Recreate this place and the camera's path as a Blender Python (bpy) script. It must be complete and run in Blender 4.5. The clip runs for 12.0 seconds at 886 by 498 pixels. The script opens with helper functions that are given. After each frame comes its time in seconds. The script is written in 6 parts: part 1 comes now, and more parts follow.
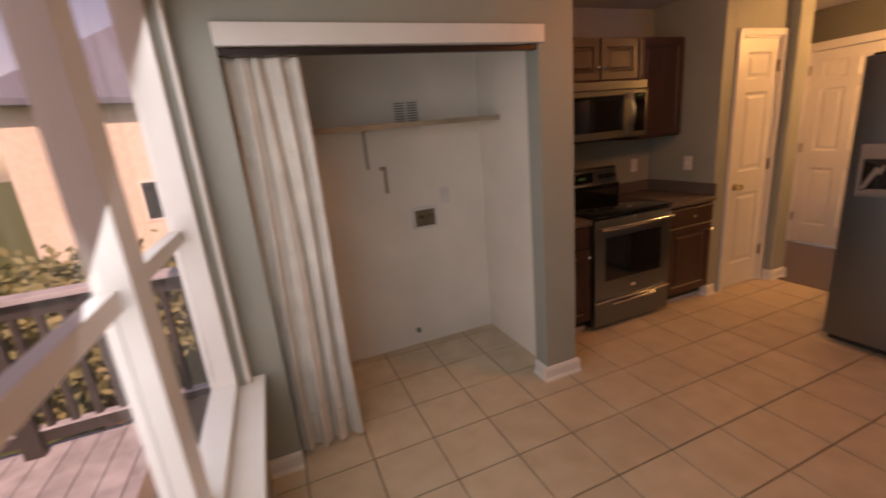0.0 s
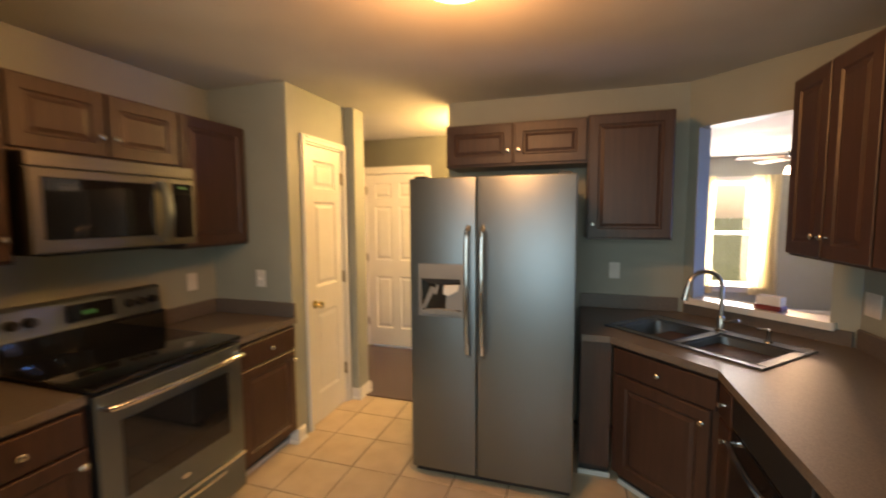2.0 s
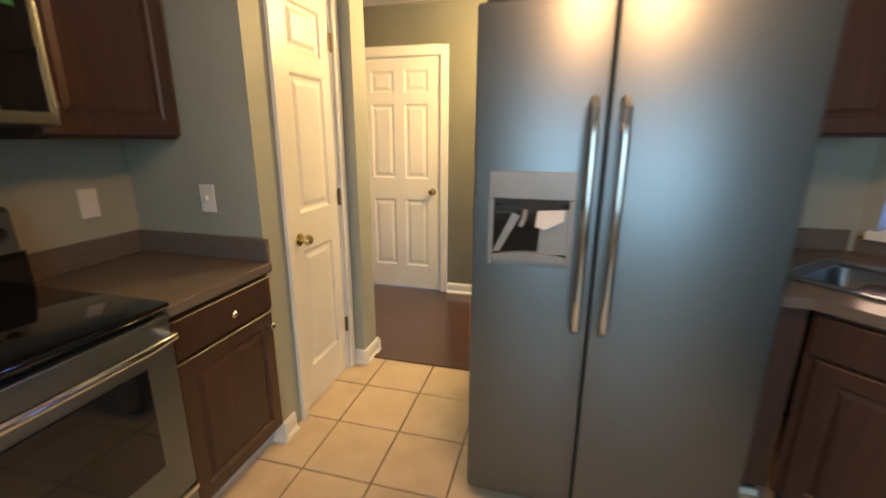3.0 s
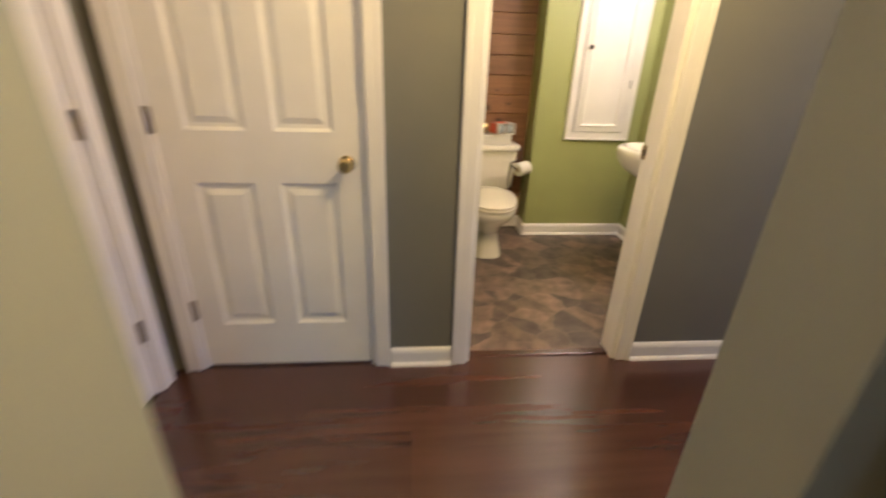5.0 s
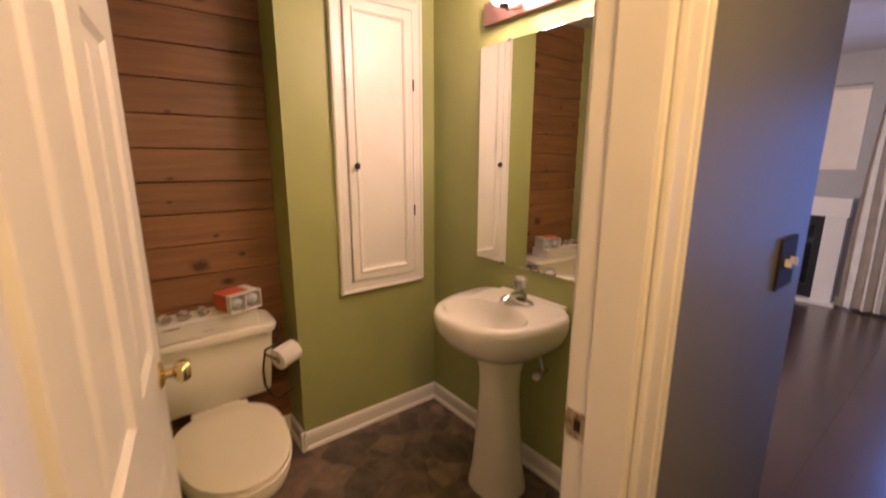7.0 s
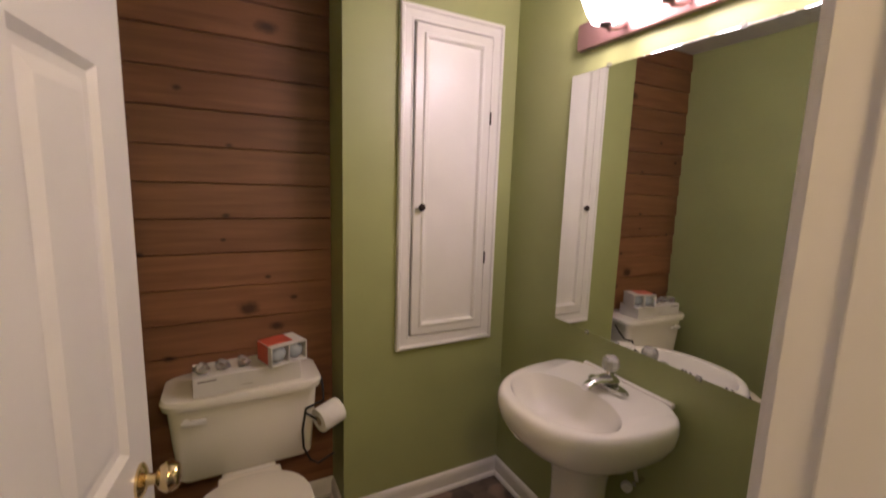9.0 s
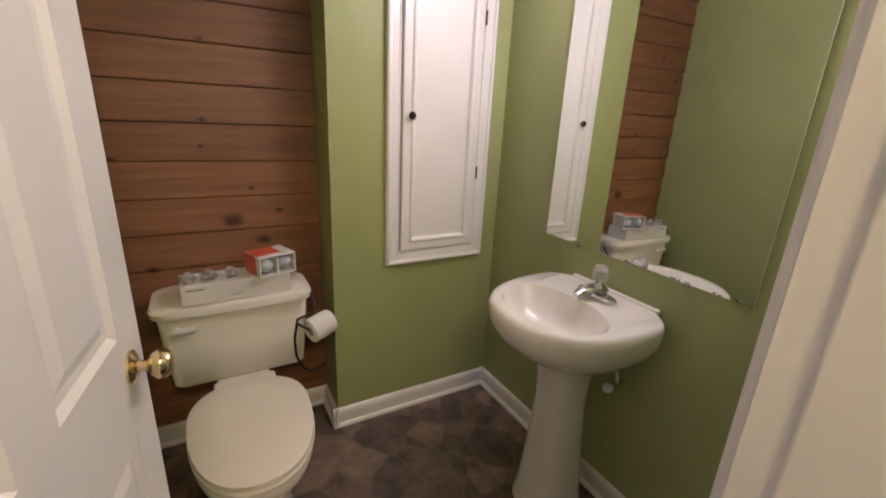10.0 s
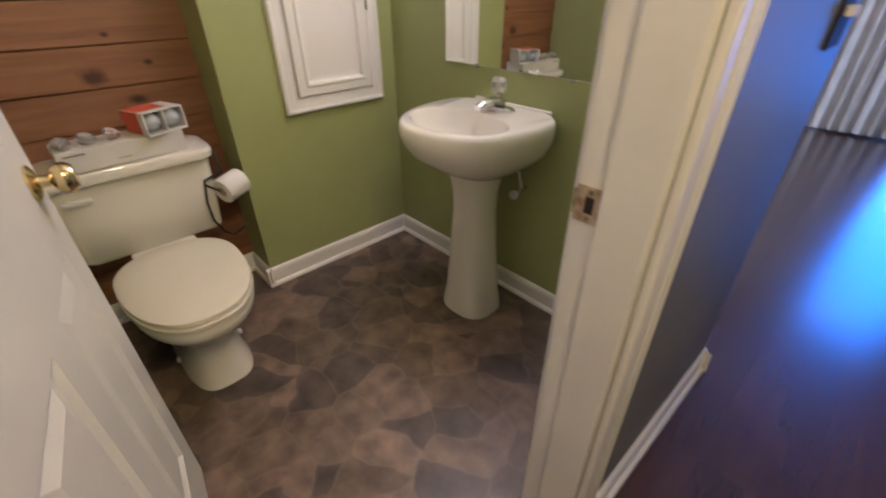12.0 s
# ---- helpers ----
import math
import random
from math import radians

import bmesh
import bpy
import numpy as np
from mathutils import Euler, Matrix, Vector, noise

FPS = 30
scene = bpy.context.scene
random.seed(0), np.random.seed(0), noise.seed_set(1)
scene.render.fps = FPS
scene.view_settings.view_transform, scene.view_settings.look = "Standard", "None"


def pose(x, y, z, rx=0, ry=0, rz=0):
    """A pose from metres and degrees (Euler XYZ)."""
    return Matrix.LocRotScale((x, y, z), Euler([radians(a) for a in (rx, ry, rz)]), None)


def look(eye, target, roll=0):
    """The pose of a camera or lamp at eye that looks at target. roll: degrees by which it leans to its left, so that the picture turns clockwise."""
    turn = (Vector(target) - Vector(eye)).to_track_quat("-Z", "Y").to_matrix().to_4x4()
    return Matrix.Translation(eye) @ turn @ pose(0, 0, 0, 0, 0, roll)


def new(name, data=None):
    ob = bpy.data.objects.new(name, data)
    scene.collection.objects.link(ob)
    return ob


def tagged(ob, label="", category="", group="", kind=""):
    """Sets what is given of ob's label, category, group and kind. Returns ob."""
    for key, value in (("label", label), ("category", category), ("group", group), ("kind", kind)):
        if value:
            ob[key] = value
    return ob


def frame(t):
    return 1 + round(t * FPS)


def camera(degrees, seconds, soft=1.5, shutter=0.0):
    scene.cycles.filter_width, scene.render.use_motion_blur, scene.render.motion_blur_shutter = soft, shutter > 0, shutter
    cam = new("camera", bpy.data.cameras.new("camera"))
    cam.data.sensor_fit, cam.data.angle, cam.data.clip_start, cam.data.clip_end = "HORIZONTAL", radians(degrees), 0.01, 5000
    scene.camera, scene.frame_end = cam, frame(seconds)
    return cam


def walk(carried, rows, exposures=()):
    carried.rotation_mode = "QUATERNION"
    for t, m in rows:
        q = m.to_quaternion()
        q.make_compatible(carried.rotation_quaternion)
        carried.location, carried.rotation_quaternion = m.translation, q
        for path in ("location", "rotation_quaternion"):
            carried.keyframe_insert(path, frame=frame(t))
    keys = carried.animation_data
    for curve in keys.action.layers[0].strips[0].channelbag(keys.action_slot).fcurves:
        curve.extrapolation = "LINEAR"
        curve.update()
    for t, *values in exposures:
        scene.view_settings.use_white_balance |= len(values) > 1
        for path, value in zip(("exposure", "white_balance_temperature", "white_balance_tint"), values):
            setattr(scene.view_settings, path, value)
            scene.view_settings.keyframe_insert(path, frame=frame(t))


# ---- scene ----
cam = camera(93.1, 12.0, soft=1.8, shutter=0.5)
PATH = [
    (0, (0.878, 0.806, 1.565), (1.578, 2.604, 1.042), -5.4),
    (0.5, (1.064, 0.854, 1.556), (2.074, 2.497, 1.027), -2.1),
    (0.6, (1.083, 0.877, 1.545), (2.161, 2.478, 1.021), -1.2),
    (1, (1.206, 0.943, 1.568), (2.492, 2.387, 1.06), -0.5),
    (1.5, (1.463, 1.176, 1.582), (3.142, 2.224, 1.297), -0.7),
    (1.8, (1.631, 1.33, 1.613), (3.494, 2.033, 1.427), -1.0),
    (2, (1.855, 1.341, 1.566), (3.756, 1.94, 1.405), -0.4),
    (2.1, (1.923, 1.377, 1.573), (3.839, 1.909, 1.361), 0.1),
    (2.4, (2.18, 1.526, 1.502), (4.083, 2.068, 1.21), 1.3),
    (2.5, (2.319, 1.597, 1.504), (4.202, 2.166, 1.14), 1.2),
    (2.7, (2.51, 1.758, 1.451), (4.38, 2.31, 1.009), 0.5),
    (4.3, (4.05, 2.69, 1.312), (5.888, 2.96, 0.582), 1.3),
    (4.5, (4.265, 2.71, 1.296), (6.122, 2.916, 0.585), 0.7),
    (4.8, (4.56, 2.775, 1.285), (6.394, 2.81, 0.49), 1.5),
    (5, (4.775, 2.805, 1.275), (6.599, 2.645, 0.47), 1.8),
    (5.5, (5.223, 2.794, 1.311), (6.909, 2.057, 0.527), 1.8),
    (6, (5.545, 2.664, 1.318), (7.156, 1.716, 0.662), 0.3),
    (6.2, (5.669, 2.583, 1.344), (7.308, 1.613, 0.728), 0.25),
    (6.5, (5.807, 2.532, 1.382), (7.401, 1.457, 0.831), 0.2),
    (7, (6.05, 2.459, 1.452), (7.599, 1.266, 1.032), 0.1),
    (7.2, (6.11, 2.428, 1.472), (7.672, 1.223, 1.141), 0.7),
    (8.8, (6.274, 2.292, 1.529), (8.036, 1.372, 1.304), 1.8),
    (9, (6.289, 2.281, 1.508), (8.042, 1.365, 1.214), 1.8),
    (9.5, (6.314, 2.273, 1.459), (8.02, 1.334, 1.003), 2.4),
    (10, (6.316, 2.284, 1.415), (7.972, 1.335, 0.818), 2.8),
    (10.5, (6.306, 2.288, 1.377), (7.903, 1.329, 0.649), 2.3),
    (11, (6.286, 2.3, 1.333), (7.801, 1.312, 0.478), 1.7),
    (11.5, (6.253, 2.335, 1.287), (7.669, 1.312, 0.315), 0.7),
    (12, (6.184, 2.372, 1.246), (7.429, 1.23, 0.176), -0.6),
]
walk(cam, [(t, look(eye, target, roll)) for t, eye, target, roll in PATH],
     exposures=[(0.0, -0.27, 10800, 63), (0.5, 0.05, 11800, 60), (1.0, 0.45, 10900, 50), (1.5, 0.75, 9200, 35),
                (2.0, 0.7, 9200, 30), (2.5, 0.85, 7900, 25), (2.7, 0.85, 7500, 24), (4.3, 0.9, 6000, 25), (4.5, 0.9, 6200, 27),
                (5.0, 0.5, 6000, 25), (5.5, 0.4, 5500, 30), (6.0, 0.17, 6900, 41), (6.5, -0.05, 7200, 43),
                (7.1, -0.4, 7600, 46), (8.8, -0.85, 5900, 39), (9.5, -0.6, 5500, 35), (10.0, -0.35, 5300, 31),
                (10.5, -0.15, 5200, 27), (11.2, -0.12, 5100, 24), (12.0, -0.12, 5300, 29)])

# ---- world and sun ----
world = bpy.data.worlds.new("sky")
scene.world = world
world.use_nodes = True
wn = world.node_tree.nodes
sky = wn.new("ShaderNodeTexSky")
sky.sky_type, sky.sun_disc = "NISHITA", False
sky.sun_elevation, sky.sun_rotation = radians(48), radians(172)
world.node_tree.links.new(sky.outputs[0], wn["Background"].inputs[0])
wn["Background"].inputs[1].default_value = 0.15
sun = new("sun", bpy.data.lights.new("sun", "SUN"))
sun.data.energy, sun.data.angle, sun.data.color = 5.0, radians(0.5), (1.0, 0.95, 0.88)
sun.matrix_world = pose(0, 0, 30, 42, 0, 8)


# ---- lamps of the place ----
def lamp(name, at, watts, color, size):
    ob = new(name, bpy.data.lights.new(name, "POINT"))
    ob.data.energy, ob.data.color, ob.data.shadow_soft_size = watts, color, size
    ob.location = at
    return ob


def daylight(name, m, w, h, watts, color):
    """The sky's light in a window's opening."""
    ob = new(name, bpy.data.lights.new(name, "AREA"))
    ob.data.shape, ob.data.size, ob.data.size_y = "RECTANGLE", w, h
    ob.data.energy, ob.data.color = watts, color
    ob.matrix_world = m
    return ob


lamp("kitchen_bulb", (3.33, 1.755, 2.24), 20, (1.0, 0.52, 0.20), 0.12)
lamp("hall_bulb", (5.70, 2.20, 2.20), 53, (1.0, 0.75, 0.30), 0.12)
for bx in (7.345, 7.125, 6.905):
    lamp("vanity_bulb", (bx, 1.16, 2.125), 20, (1.0, 0.84, 0.70), 0.05)
lamp("fan_bulb", (7.45, -1.02, 1.86), 18, (1.0, 0.75, 0.5), 0.08)
daylight("daylight_west", look((0.60, 1.60, 1.40), (2.4, 2.15, 0.55)), 2.0, 1.50, 25, (0.43, 0.82, 1.0))
daylight("daylight_south", look((5.75, -3.34, 1.07), (7.2, 0.0, 0.4)), 0.75, 2.0, 64, (0.04, 0.27, 1.0))
daylight("daylight_east", look((9.64, -1.04, 1.27), (6.0, -1.3, 0.8)), 0.65, 1.5, 150, (0.72, 0.88, 1.0))


# ---- building helpers ----
def mat(name, color, rough=0.6, metal=0.0, vary=0.06, scale=6.0, bump=0.0, bump_scale=60.0, coat=0.0,
        emit=None, power=0.0, spread=None, random_piece=0.0, transmission=0.0, stretch=(1, 1, 1)):
    m = bpy.data.materials.new(name)
    m.use_nodes = True
    nt = m.node_tree
    b = nt.nodes["Principled BSDF"]
    b.inputs["Roughness"].default_value = rough
    b.inputs["Metallic"].default_value = metal
    b.inputs["Coat Weight"].default_value = coat
    b.inputs["Transmission Weight"].default_value = transmission
    tc = nt.nodes.new("ShaderNodeTexCoord")
    mp = nt.nodes.new("ShaderNodeMapping")
    mp.inputs["Scale"].default_value = stretch
    if random_piece:
        place = nt.nodes.new("ShaderNodeObjectInfo")
        shift = nt.nodes.new("ShaderNodeVectorMath")
        nt.links.new(tc.outputs["Object"], shift.inputs[0])
        nt.links.new(place.outputs["Location"], shift.inputs[1])
        nt.links.new(shift.outputs[0], mp.inputs["Vector"])
        mp.inputs["Location"].default_value = (3.7, 5.3, 0.41)
    else:
        nt.links.new(tc.outputs["Object"], mp.inputs["Vector"])
    n1 = nt.nodes.new("ShaderNodeTexNoise")
    n1.inputs["Scale"].default_value, n1.inputs["Detail"].default_value = scale, 6
    nt.links.new(mp.outputs[0], n1.inputs["Vector"])
    ramp = nt.nodes.new("ShaderNodeValToRGB")
    c2 = spread or tuple(c * (1 - 2.2 * vary) for c in color)
    c1 = color if spread else tuple(min(1, c * (1 + vary)) for c in color)
    ramp.color_ramp.elements[0].position, ramp.color_ramp.elements[1].position = 0.3, 0.7
    ramp.color_ramp.elements[0].color = (*c2, 1)
    ramp.color_ramp.elements[1].color = (*c1, 1)
    nt.links.new(n1.outputs["Fac"], ramp.inputs["Fac"])
    out = ramp.outputs["Color"]
    if random_piece:
        oi = nt.nodes.new("ShaderNodeObjectInfo")
        hs = nt.nodes.new("ShaderNodeHueSaturation")
        mr = nt.nodes.new("ShaderNodeMapRange")
        mr.inputs["To Min"].default_value, mr.inputs["To Max"].default_value = 1 - random_piece, 1 + random_piece
        nt.links.new(oi.outputs["Random"], mr.inputs["Value"])
        nt.links.new(mr.outputs[0], hs.inputs["Value"])
        nt.links.new(out, hs.inputs["Color"])
        out = hs.outputs["Color"]
    nt.links.new(out, b.inputs["Base Color"])
    rr = nt.nodes.new("ShaderNodeMapRange")
    rr.inputs["To Min"].default_value, rr.inputs["To Max"].default_value = max(0.02, rough - 0.02), min(1, rough + 0.02)
    nt.links.new(n1.outputs["Fac"], rr.inputs["Value"])
    nt.links.new(rr.outputs[0], b.inputs["Roughness"])
    if bump:
        n2 = nt.nodes.new("ShaderNodeTexNoise")
        n2.inputs["Scale"].default_value, n2.inputs["Detail"].default_value = bump_scale, 4
        nt.links.new(mp.outputs[0], n2.inputs["Vector"])
        bp = nt.nodes.new("ShaderNodeBump")
        bp.inputs["Strength"].default_value, bp.inputs["Distance"].default_value = bump, 0.004
        nt.links.new(n2.outputs["Fac"], bp.inputs["Height"])
        nt.links.new(bp.outputs[0], b.inputs["Normal"])
    if emit:
        b.inputs["Emission Color"].default_value = (*emit, 1)
        b.inputs["Emission Strength"].default_value = power
    return m


def box(bm, x0, x1, y0, y1, z0, z1, bevel=0.0, m=None):
    r = bmesh.ops.create_cube(bm, size=1.0)
    vs = r["verts"]
    for v in vs:
        v.co = Vector(((x0 + x1) / 2 + v.co.x * (x1 - x0), (y0 + y1) / 2 + v.co.y * (y1 - y0),
                       (z0 + z1) / 2 + v.co.z * (z1 - z0)))
        if m is not None:
            v.co = m @ v.co
    if bevel:
        es = list({e for v in vs for e in v.link_edges})
        bmesh.ops.bevel(bm, geom=es, offset=bevel, segments=2, affect="EDGES", profile=0.6)
    return bm


def boxes(*rows, bevel=0.0, m=None):
    bm = bmesh.new()
    for r in rows:
        box(bm, *r, bevel=bevel, m=m)
    return bm


def cyl(bm, p0, p1, r0, r1=None, n=20, cap=True):
    p0, p1 = Vector(p0), Vector(p1)
    d = p1 - p0
    q = d.to_track_quat("Z", "Y").to_matrix().to_4x4()
    bmesh.ops.create_cone(bm, cap_ends=cap, segments=n, radius1=r0, radius2=r0 if r1 is None else r1, depth=d.length,
                          matrix=Matrix.Translation((p0 + p1) / 2) @ q)
    return bm


def lathe(bm, profile, n=28, at=(0, 0, 0), m=None, sx=1.0, sy=1.0):
    """A body of revolution round z from (radius, height) pairs."""
    rings = []
    for r, z in profile:
        ring = []
        for i in range(n):
            a = 2 * math.pi * i / n
            c = Vector((r * sx * math.cos(a), r * sy * math.sin(a), z))
            c = (m @ c) if m is not None else c
            ring.append(bm.verts.new(c + Vector(at)))
        rings.append(ring)
    for a, b in zip(rings, rings[1:]):
        for i in range(n):
            bm.faces.new((a[i], a[(i + 1) % n], b[(i + 1) % n], b[i]))
    if profile[0][0] > 1e-4:
        bm.faces.new(list(reversed(rings[0])))
    if profile[-1][0] > 1e-4:
        bm.faces.new(rings[-1])
    bmesh.ops.recalc_face_normals(bm, faces=bm.faces)
    return bm


def tube(bm, pts, r, n=10):
    pts = [Vector(p) for p in pts]
    rings = []
    for i, p in enumerate(pts):
        d = (pts[min(i + 1, len(pts) - 1)] - pts[max(i - 1, 0)]).normalized()
        a = d.orthogonal().normalized() if i == 0 else (axis - d * axis.dot(d)).normalized()
        axis = a
        b = d.cross(a)
        rings.append([bm.verts.new(p + r * (math.cos(2 * math.pi * k / n) * a + math.sin(2 * math.pi * k / n) * b)) for k in range(n)])
    for a, b in zip(rings, rings[1:]):
        for i in range(n):
            bm.faces.new((a[i], a[(i + 1) % n], b[(i + 1) % n], b[i]))
    bm.faces.new(list(reversed(rings[0])))
    bm.faces.new(rings[-1])
    return bm


def loft(bm, rings):
    """Skins closed rings of equal count, with both ends closed."""
    rs = [[bm.verts.new(p) for p in ring] for ring in rings]
    n = len(rs[0])
    for a, b in zip(rs, rs[1:]):
        for i in range(n):
            bm.faces.new((a[i], a[(i + 1) % n], b[(i + 1) % n], b[i]))
    bm.faces.new(list(reversed(rs[0])))
    bm.faces.new(rs[-1])
    bmesh.ops.recalc_face_normals(bm, faces=bm.faces)
    return bm


def prism(bm, outline, z0, z1, bevel=0.0):
    lo = [bm.verts.new((x, y, z0)) for x, y in outline]
    hi = [bm.verts.new((x, y, z1)) for x, y in outline]
    n = len(outline)
    fs = [bm.faces.new(list(reversed(lo))), bm.faces.new(hi)]
    for i in range(n):
        fs.append(bm.faces.new((lo[i], lo[(i + 1) % n], hi[(i + 1) % n], hi[i])))
    bmesh.ops.recalc_face_normals(bm, faces=bm.faces)
    if bevel:
        bmesh.ops.bevel(bm, geom=list({e for f in fs for e in f.edges}), offset=bevel, segments=2, affect="EDGES")
    return bm


def mesh_of(name, bm, mats, smooth=False):
    me = bpy.data.meshes.new(name)
    bm.to_mesh(me)
    bm.free()
    for m in mats if isinstance(mats, (list, tuple)) else [mats]:
        me.materials.append(m)
    if smooth:
        me.polygons.foreach_set("use_smooth", [True] * len(me.polygons))
        me.set_sharp_from_angle(angle=radians(38))
    return me


def part(name, bm, material, parent, label="", smooth=False):
    ob = new(name, mesh_of(name, bm, material, smooth))
    ob.parent = parent
    if label:
        ob["label"] = label
    return ob


def thing(name, label, category, at=(0, 0, 0), turn=0.0, group="", kind=""):
    ob = new(name)
    ob.empty_display_size = 0.1
    ob.matrix_basis = pose(*at, 0, 0, turn)
    return tagged(ob, label, category, group, kind)


def solid(name, bm, material, label, category, group="", kind="", smooth=False):
    return tagged(new(name, mesh_of(name, bm, material, smooth)), label, category, group, kind)


def wall(name, axis, face, thick, a0, a1, z0, z1, openings, low_mat, high_mat, label, extra=None):
    """A wall across axis from face to face + thick, along a0..a1; openings are (a0, a1, z0, z1)."""
    bm = bmesh.new()
    rows = []
    cur = a0
    for o0, o1, p0, p1 in sorted(openings):
        rows.append((cur, o0, z0, z1))
        if p0 > z0:
            rows.append((o0, o1, z0, p0))
        if p1 < z1:
            rows.append((o0, o1, p1, z1))
        cur = o1
    rows.append((cur, a1, z0, z1))
    for r in rows:
        if r[1] - r[0] < 1e-4:
            continue
        if axis == "x":
            box(bm, face, face + thick, r[0], r[1], r[2], r[3])
        else:
            box(bm, r[0], r[1], face, face + thick, r[2], r[3])
    k = 0 if axis == "x" else 1
    for f in bm.faces:
        f.material_index = 1 if f.normal[k] > 0.5 else 0
    return solid(name, bm, [low_mat, high_mat], label, "wall", kind="structure")


# ---- materials ----
sage = mat("sage_paint", (0.34, 0.36, 0.31), 0.55, vary=0.03, scale=3, bump=0.12, bump_scale=220)
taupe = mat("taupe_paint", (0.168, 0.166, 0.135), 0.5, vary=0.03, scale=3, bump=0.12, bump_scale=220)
olive = mat("olive_paint", (0.33, 0.36, 0.14), 0.5, vary=0.03, scale=3, bump=0.12, bump_scale=220)
closet_white = mat("closet_paint", (0.86, 0.81, 0.73), 0.6, vary=0.05, scale=1.6, bump=0.1, bump_scale=200)
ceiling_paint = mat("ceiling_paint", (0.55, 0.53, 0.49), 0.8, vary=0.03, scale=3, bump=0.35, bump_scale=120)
white_paint = mat("white_paint", (0.78, 0.76, 0.71), 0.35, vary=0.02, scale=5, bump=0.05, bump_scale=90)
tile_mat = mat("tile_ceramic", (0.65, 0.52, 0.37), 0.32, vary=0.05, scale=7, spread=(0.55, 0.42, 0.285), bump=0.15, bump_scale=30, random_piece=0.05)
grout = mat("grout", (0.16, 0.11, 0.07), 0.9, vary=0.1, scale=20, bump=0.3)
wood_floor = mat("dark_floor_wood", (0.073, 0.029, 0.018), 0.27, spread=(0.053, 0.020, 0.0125), scale=3, random_piece=0.16, stretch=(9, 0.7, 1), coat=0.8)
wood_floor.node_tree.nodes["Principled BSDF"].inputs["Coat Roughness"].default_value = 0.2
for lk in [k for k in wood_floor.node_tree.links if k.to_socket.name == "Roughness"]:
    wood_floor.node_tree.links.remove(lk)
gap_dark = mat("floor_gap", (0.012, 0.008, 0.006), 0.8)
cabinet_wood = mat("cabinet_wood", (0.066, 0.033, 0.024), 0.42, spread=(0.042, 0.021, 0.015), scale=5, bump=0.1, bump_scale=50, stretch=(8, 8, 0.7))
counter_mat = mat("laminate_counter", (0.17, 0.14, 0.12), 0.38, spread=(0.105, 0.086, 0.075), scale=160, bump=0.05)
steel = mat("stainless_steel", (0.225, 0.262, 0.29), 0.40, 1.0, vary=0.012, scale=1.2)
# darker steel for the microwave: its dim reflection of dark cabinets, put into the colour
dim_steel = mat("dim_reflection_steel", (0.20, 0.195, 0.185), 0.34, 1.0, vary=0.03, scale=2.0, stretch=(1, 1, 40))
chrome = mat("chrome", (0.75, 0.75, 0.75), 0.12, 1.0)
nickel = mat("brushed_nickel", (0.62, 0.60, 0.57), 0.25, 1.0)
brass = mat("polished_brass", (0.74, 0.60, 0.31), 0.18, 1.0)
black_glass = mat("black_glass", (0.008, 0.008, 0.009), 0.06, coat=0.5)
black_plastic = mat("black_plastic", (0.015, 0.015, 0.016), 0.4)
dark_metal = mat("dark_bronze", (0.05, 0.035, 0.03), 0.4, 0.7)
porcelain = mat("porcelain", (0.80, 0.77, 0.69), 0.08, vary=0.01, scale=3, coat=0.4)
plastic_white = mat("white_plastic", (0.75, 0.74, 0.70), 0.4)
pale_wall = mat("pale_paint", (0.40, 0.41, 0.40), 0.55, vary=0.03, scale=3, bump=0.1, bump_scale=200)
hinge_metal = mat("hinge_bronze", (0.24, 0.18, 0.11), 0.4, 0.9, vary=0.15, scale=30)
worn_brass = mat("worn_brass", (0.62, 0.52, 0.36), 0.3, 1.0, vary=0.2, scale=60, spread=(0.30, 0.20, 0.12))
rubber_black = mat("black_cord", (0.012, 0.012, 0.012), 0.5)
paper_white = mat("tissue_paper", (0.80, 0.78, 0.74), 0.9, vary=0.02, scale=40, bump=0.3, bump_scale=200)
fabric_white = mat("curtain_cloth", (0.66, 0.62, 0.55), 0.85, vary=0.06, scale=8, bump=0.3, bump_scale=300)
carton = mat("white_carton", (0.70, 0.68, 0.64), 0.5, vary=0.03, scale=10)
red_print = mat("red_print", (0.62, 0.10, 0.05), 0.4, vary=0.08, scale=14)
clear_plastic = mat("clear_plastic", (0.92, 0.92, 0.92), 0.1, transmission=0.85)
lamp_white = mat("bulb_glass", (0.45, 0.50, 0.55), 0.15, coat=0.3)
dome_glass = mat("frosted_dome", (0.85, 0.80, 0.70), 0.4, emit=(1.0, 0.74, 0.36), power=9.0)
bar_metal = mat("vanity_plate", (0.30, 0.17, 0.15), 0.3, 0.6)
fire_dark = mat("firebox_dark", (0.012, 0.011, 0.011), 0.6)
green_led = mat("green_display", (0.02, 0.10, 0.03), 0.3, emit=(0.1, 0.9, 0.3), power=0.02)
deck_wood = mat("deck_boards", (0.44, 0.47, 0.52), 0.7, spread=(0.27, 0.29, 0.32), scale=8, bump=0.3, random_piece=0.12)
rail_dark = mat("dark_rail", (0.035, 0.03, 0.03), 0.6)
siding = mat("beige_siding", (0.70, 0.66, 0.57), 0.7, vary=0.05)
roof_blue = mat("grey_shingle", (0.14, 0.17, 0.23), 0.85, vary=0.15, scale=20, bump=0.5)
grass_mat = mat("lawn", (0.10, 0.12, 0.035), 0.9, spread=(0.05, 0.08, 0.02), scale=2.0, bump=0.6, bump_scale=30)
leaf_mat = mat("leaves", (0.13, 0.17, 0.07), 0.7, spread=(0.24, 0.22, 0.10), scale=3.0)
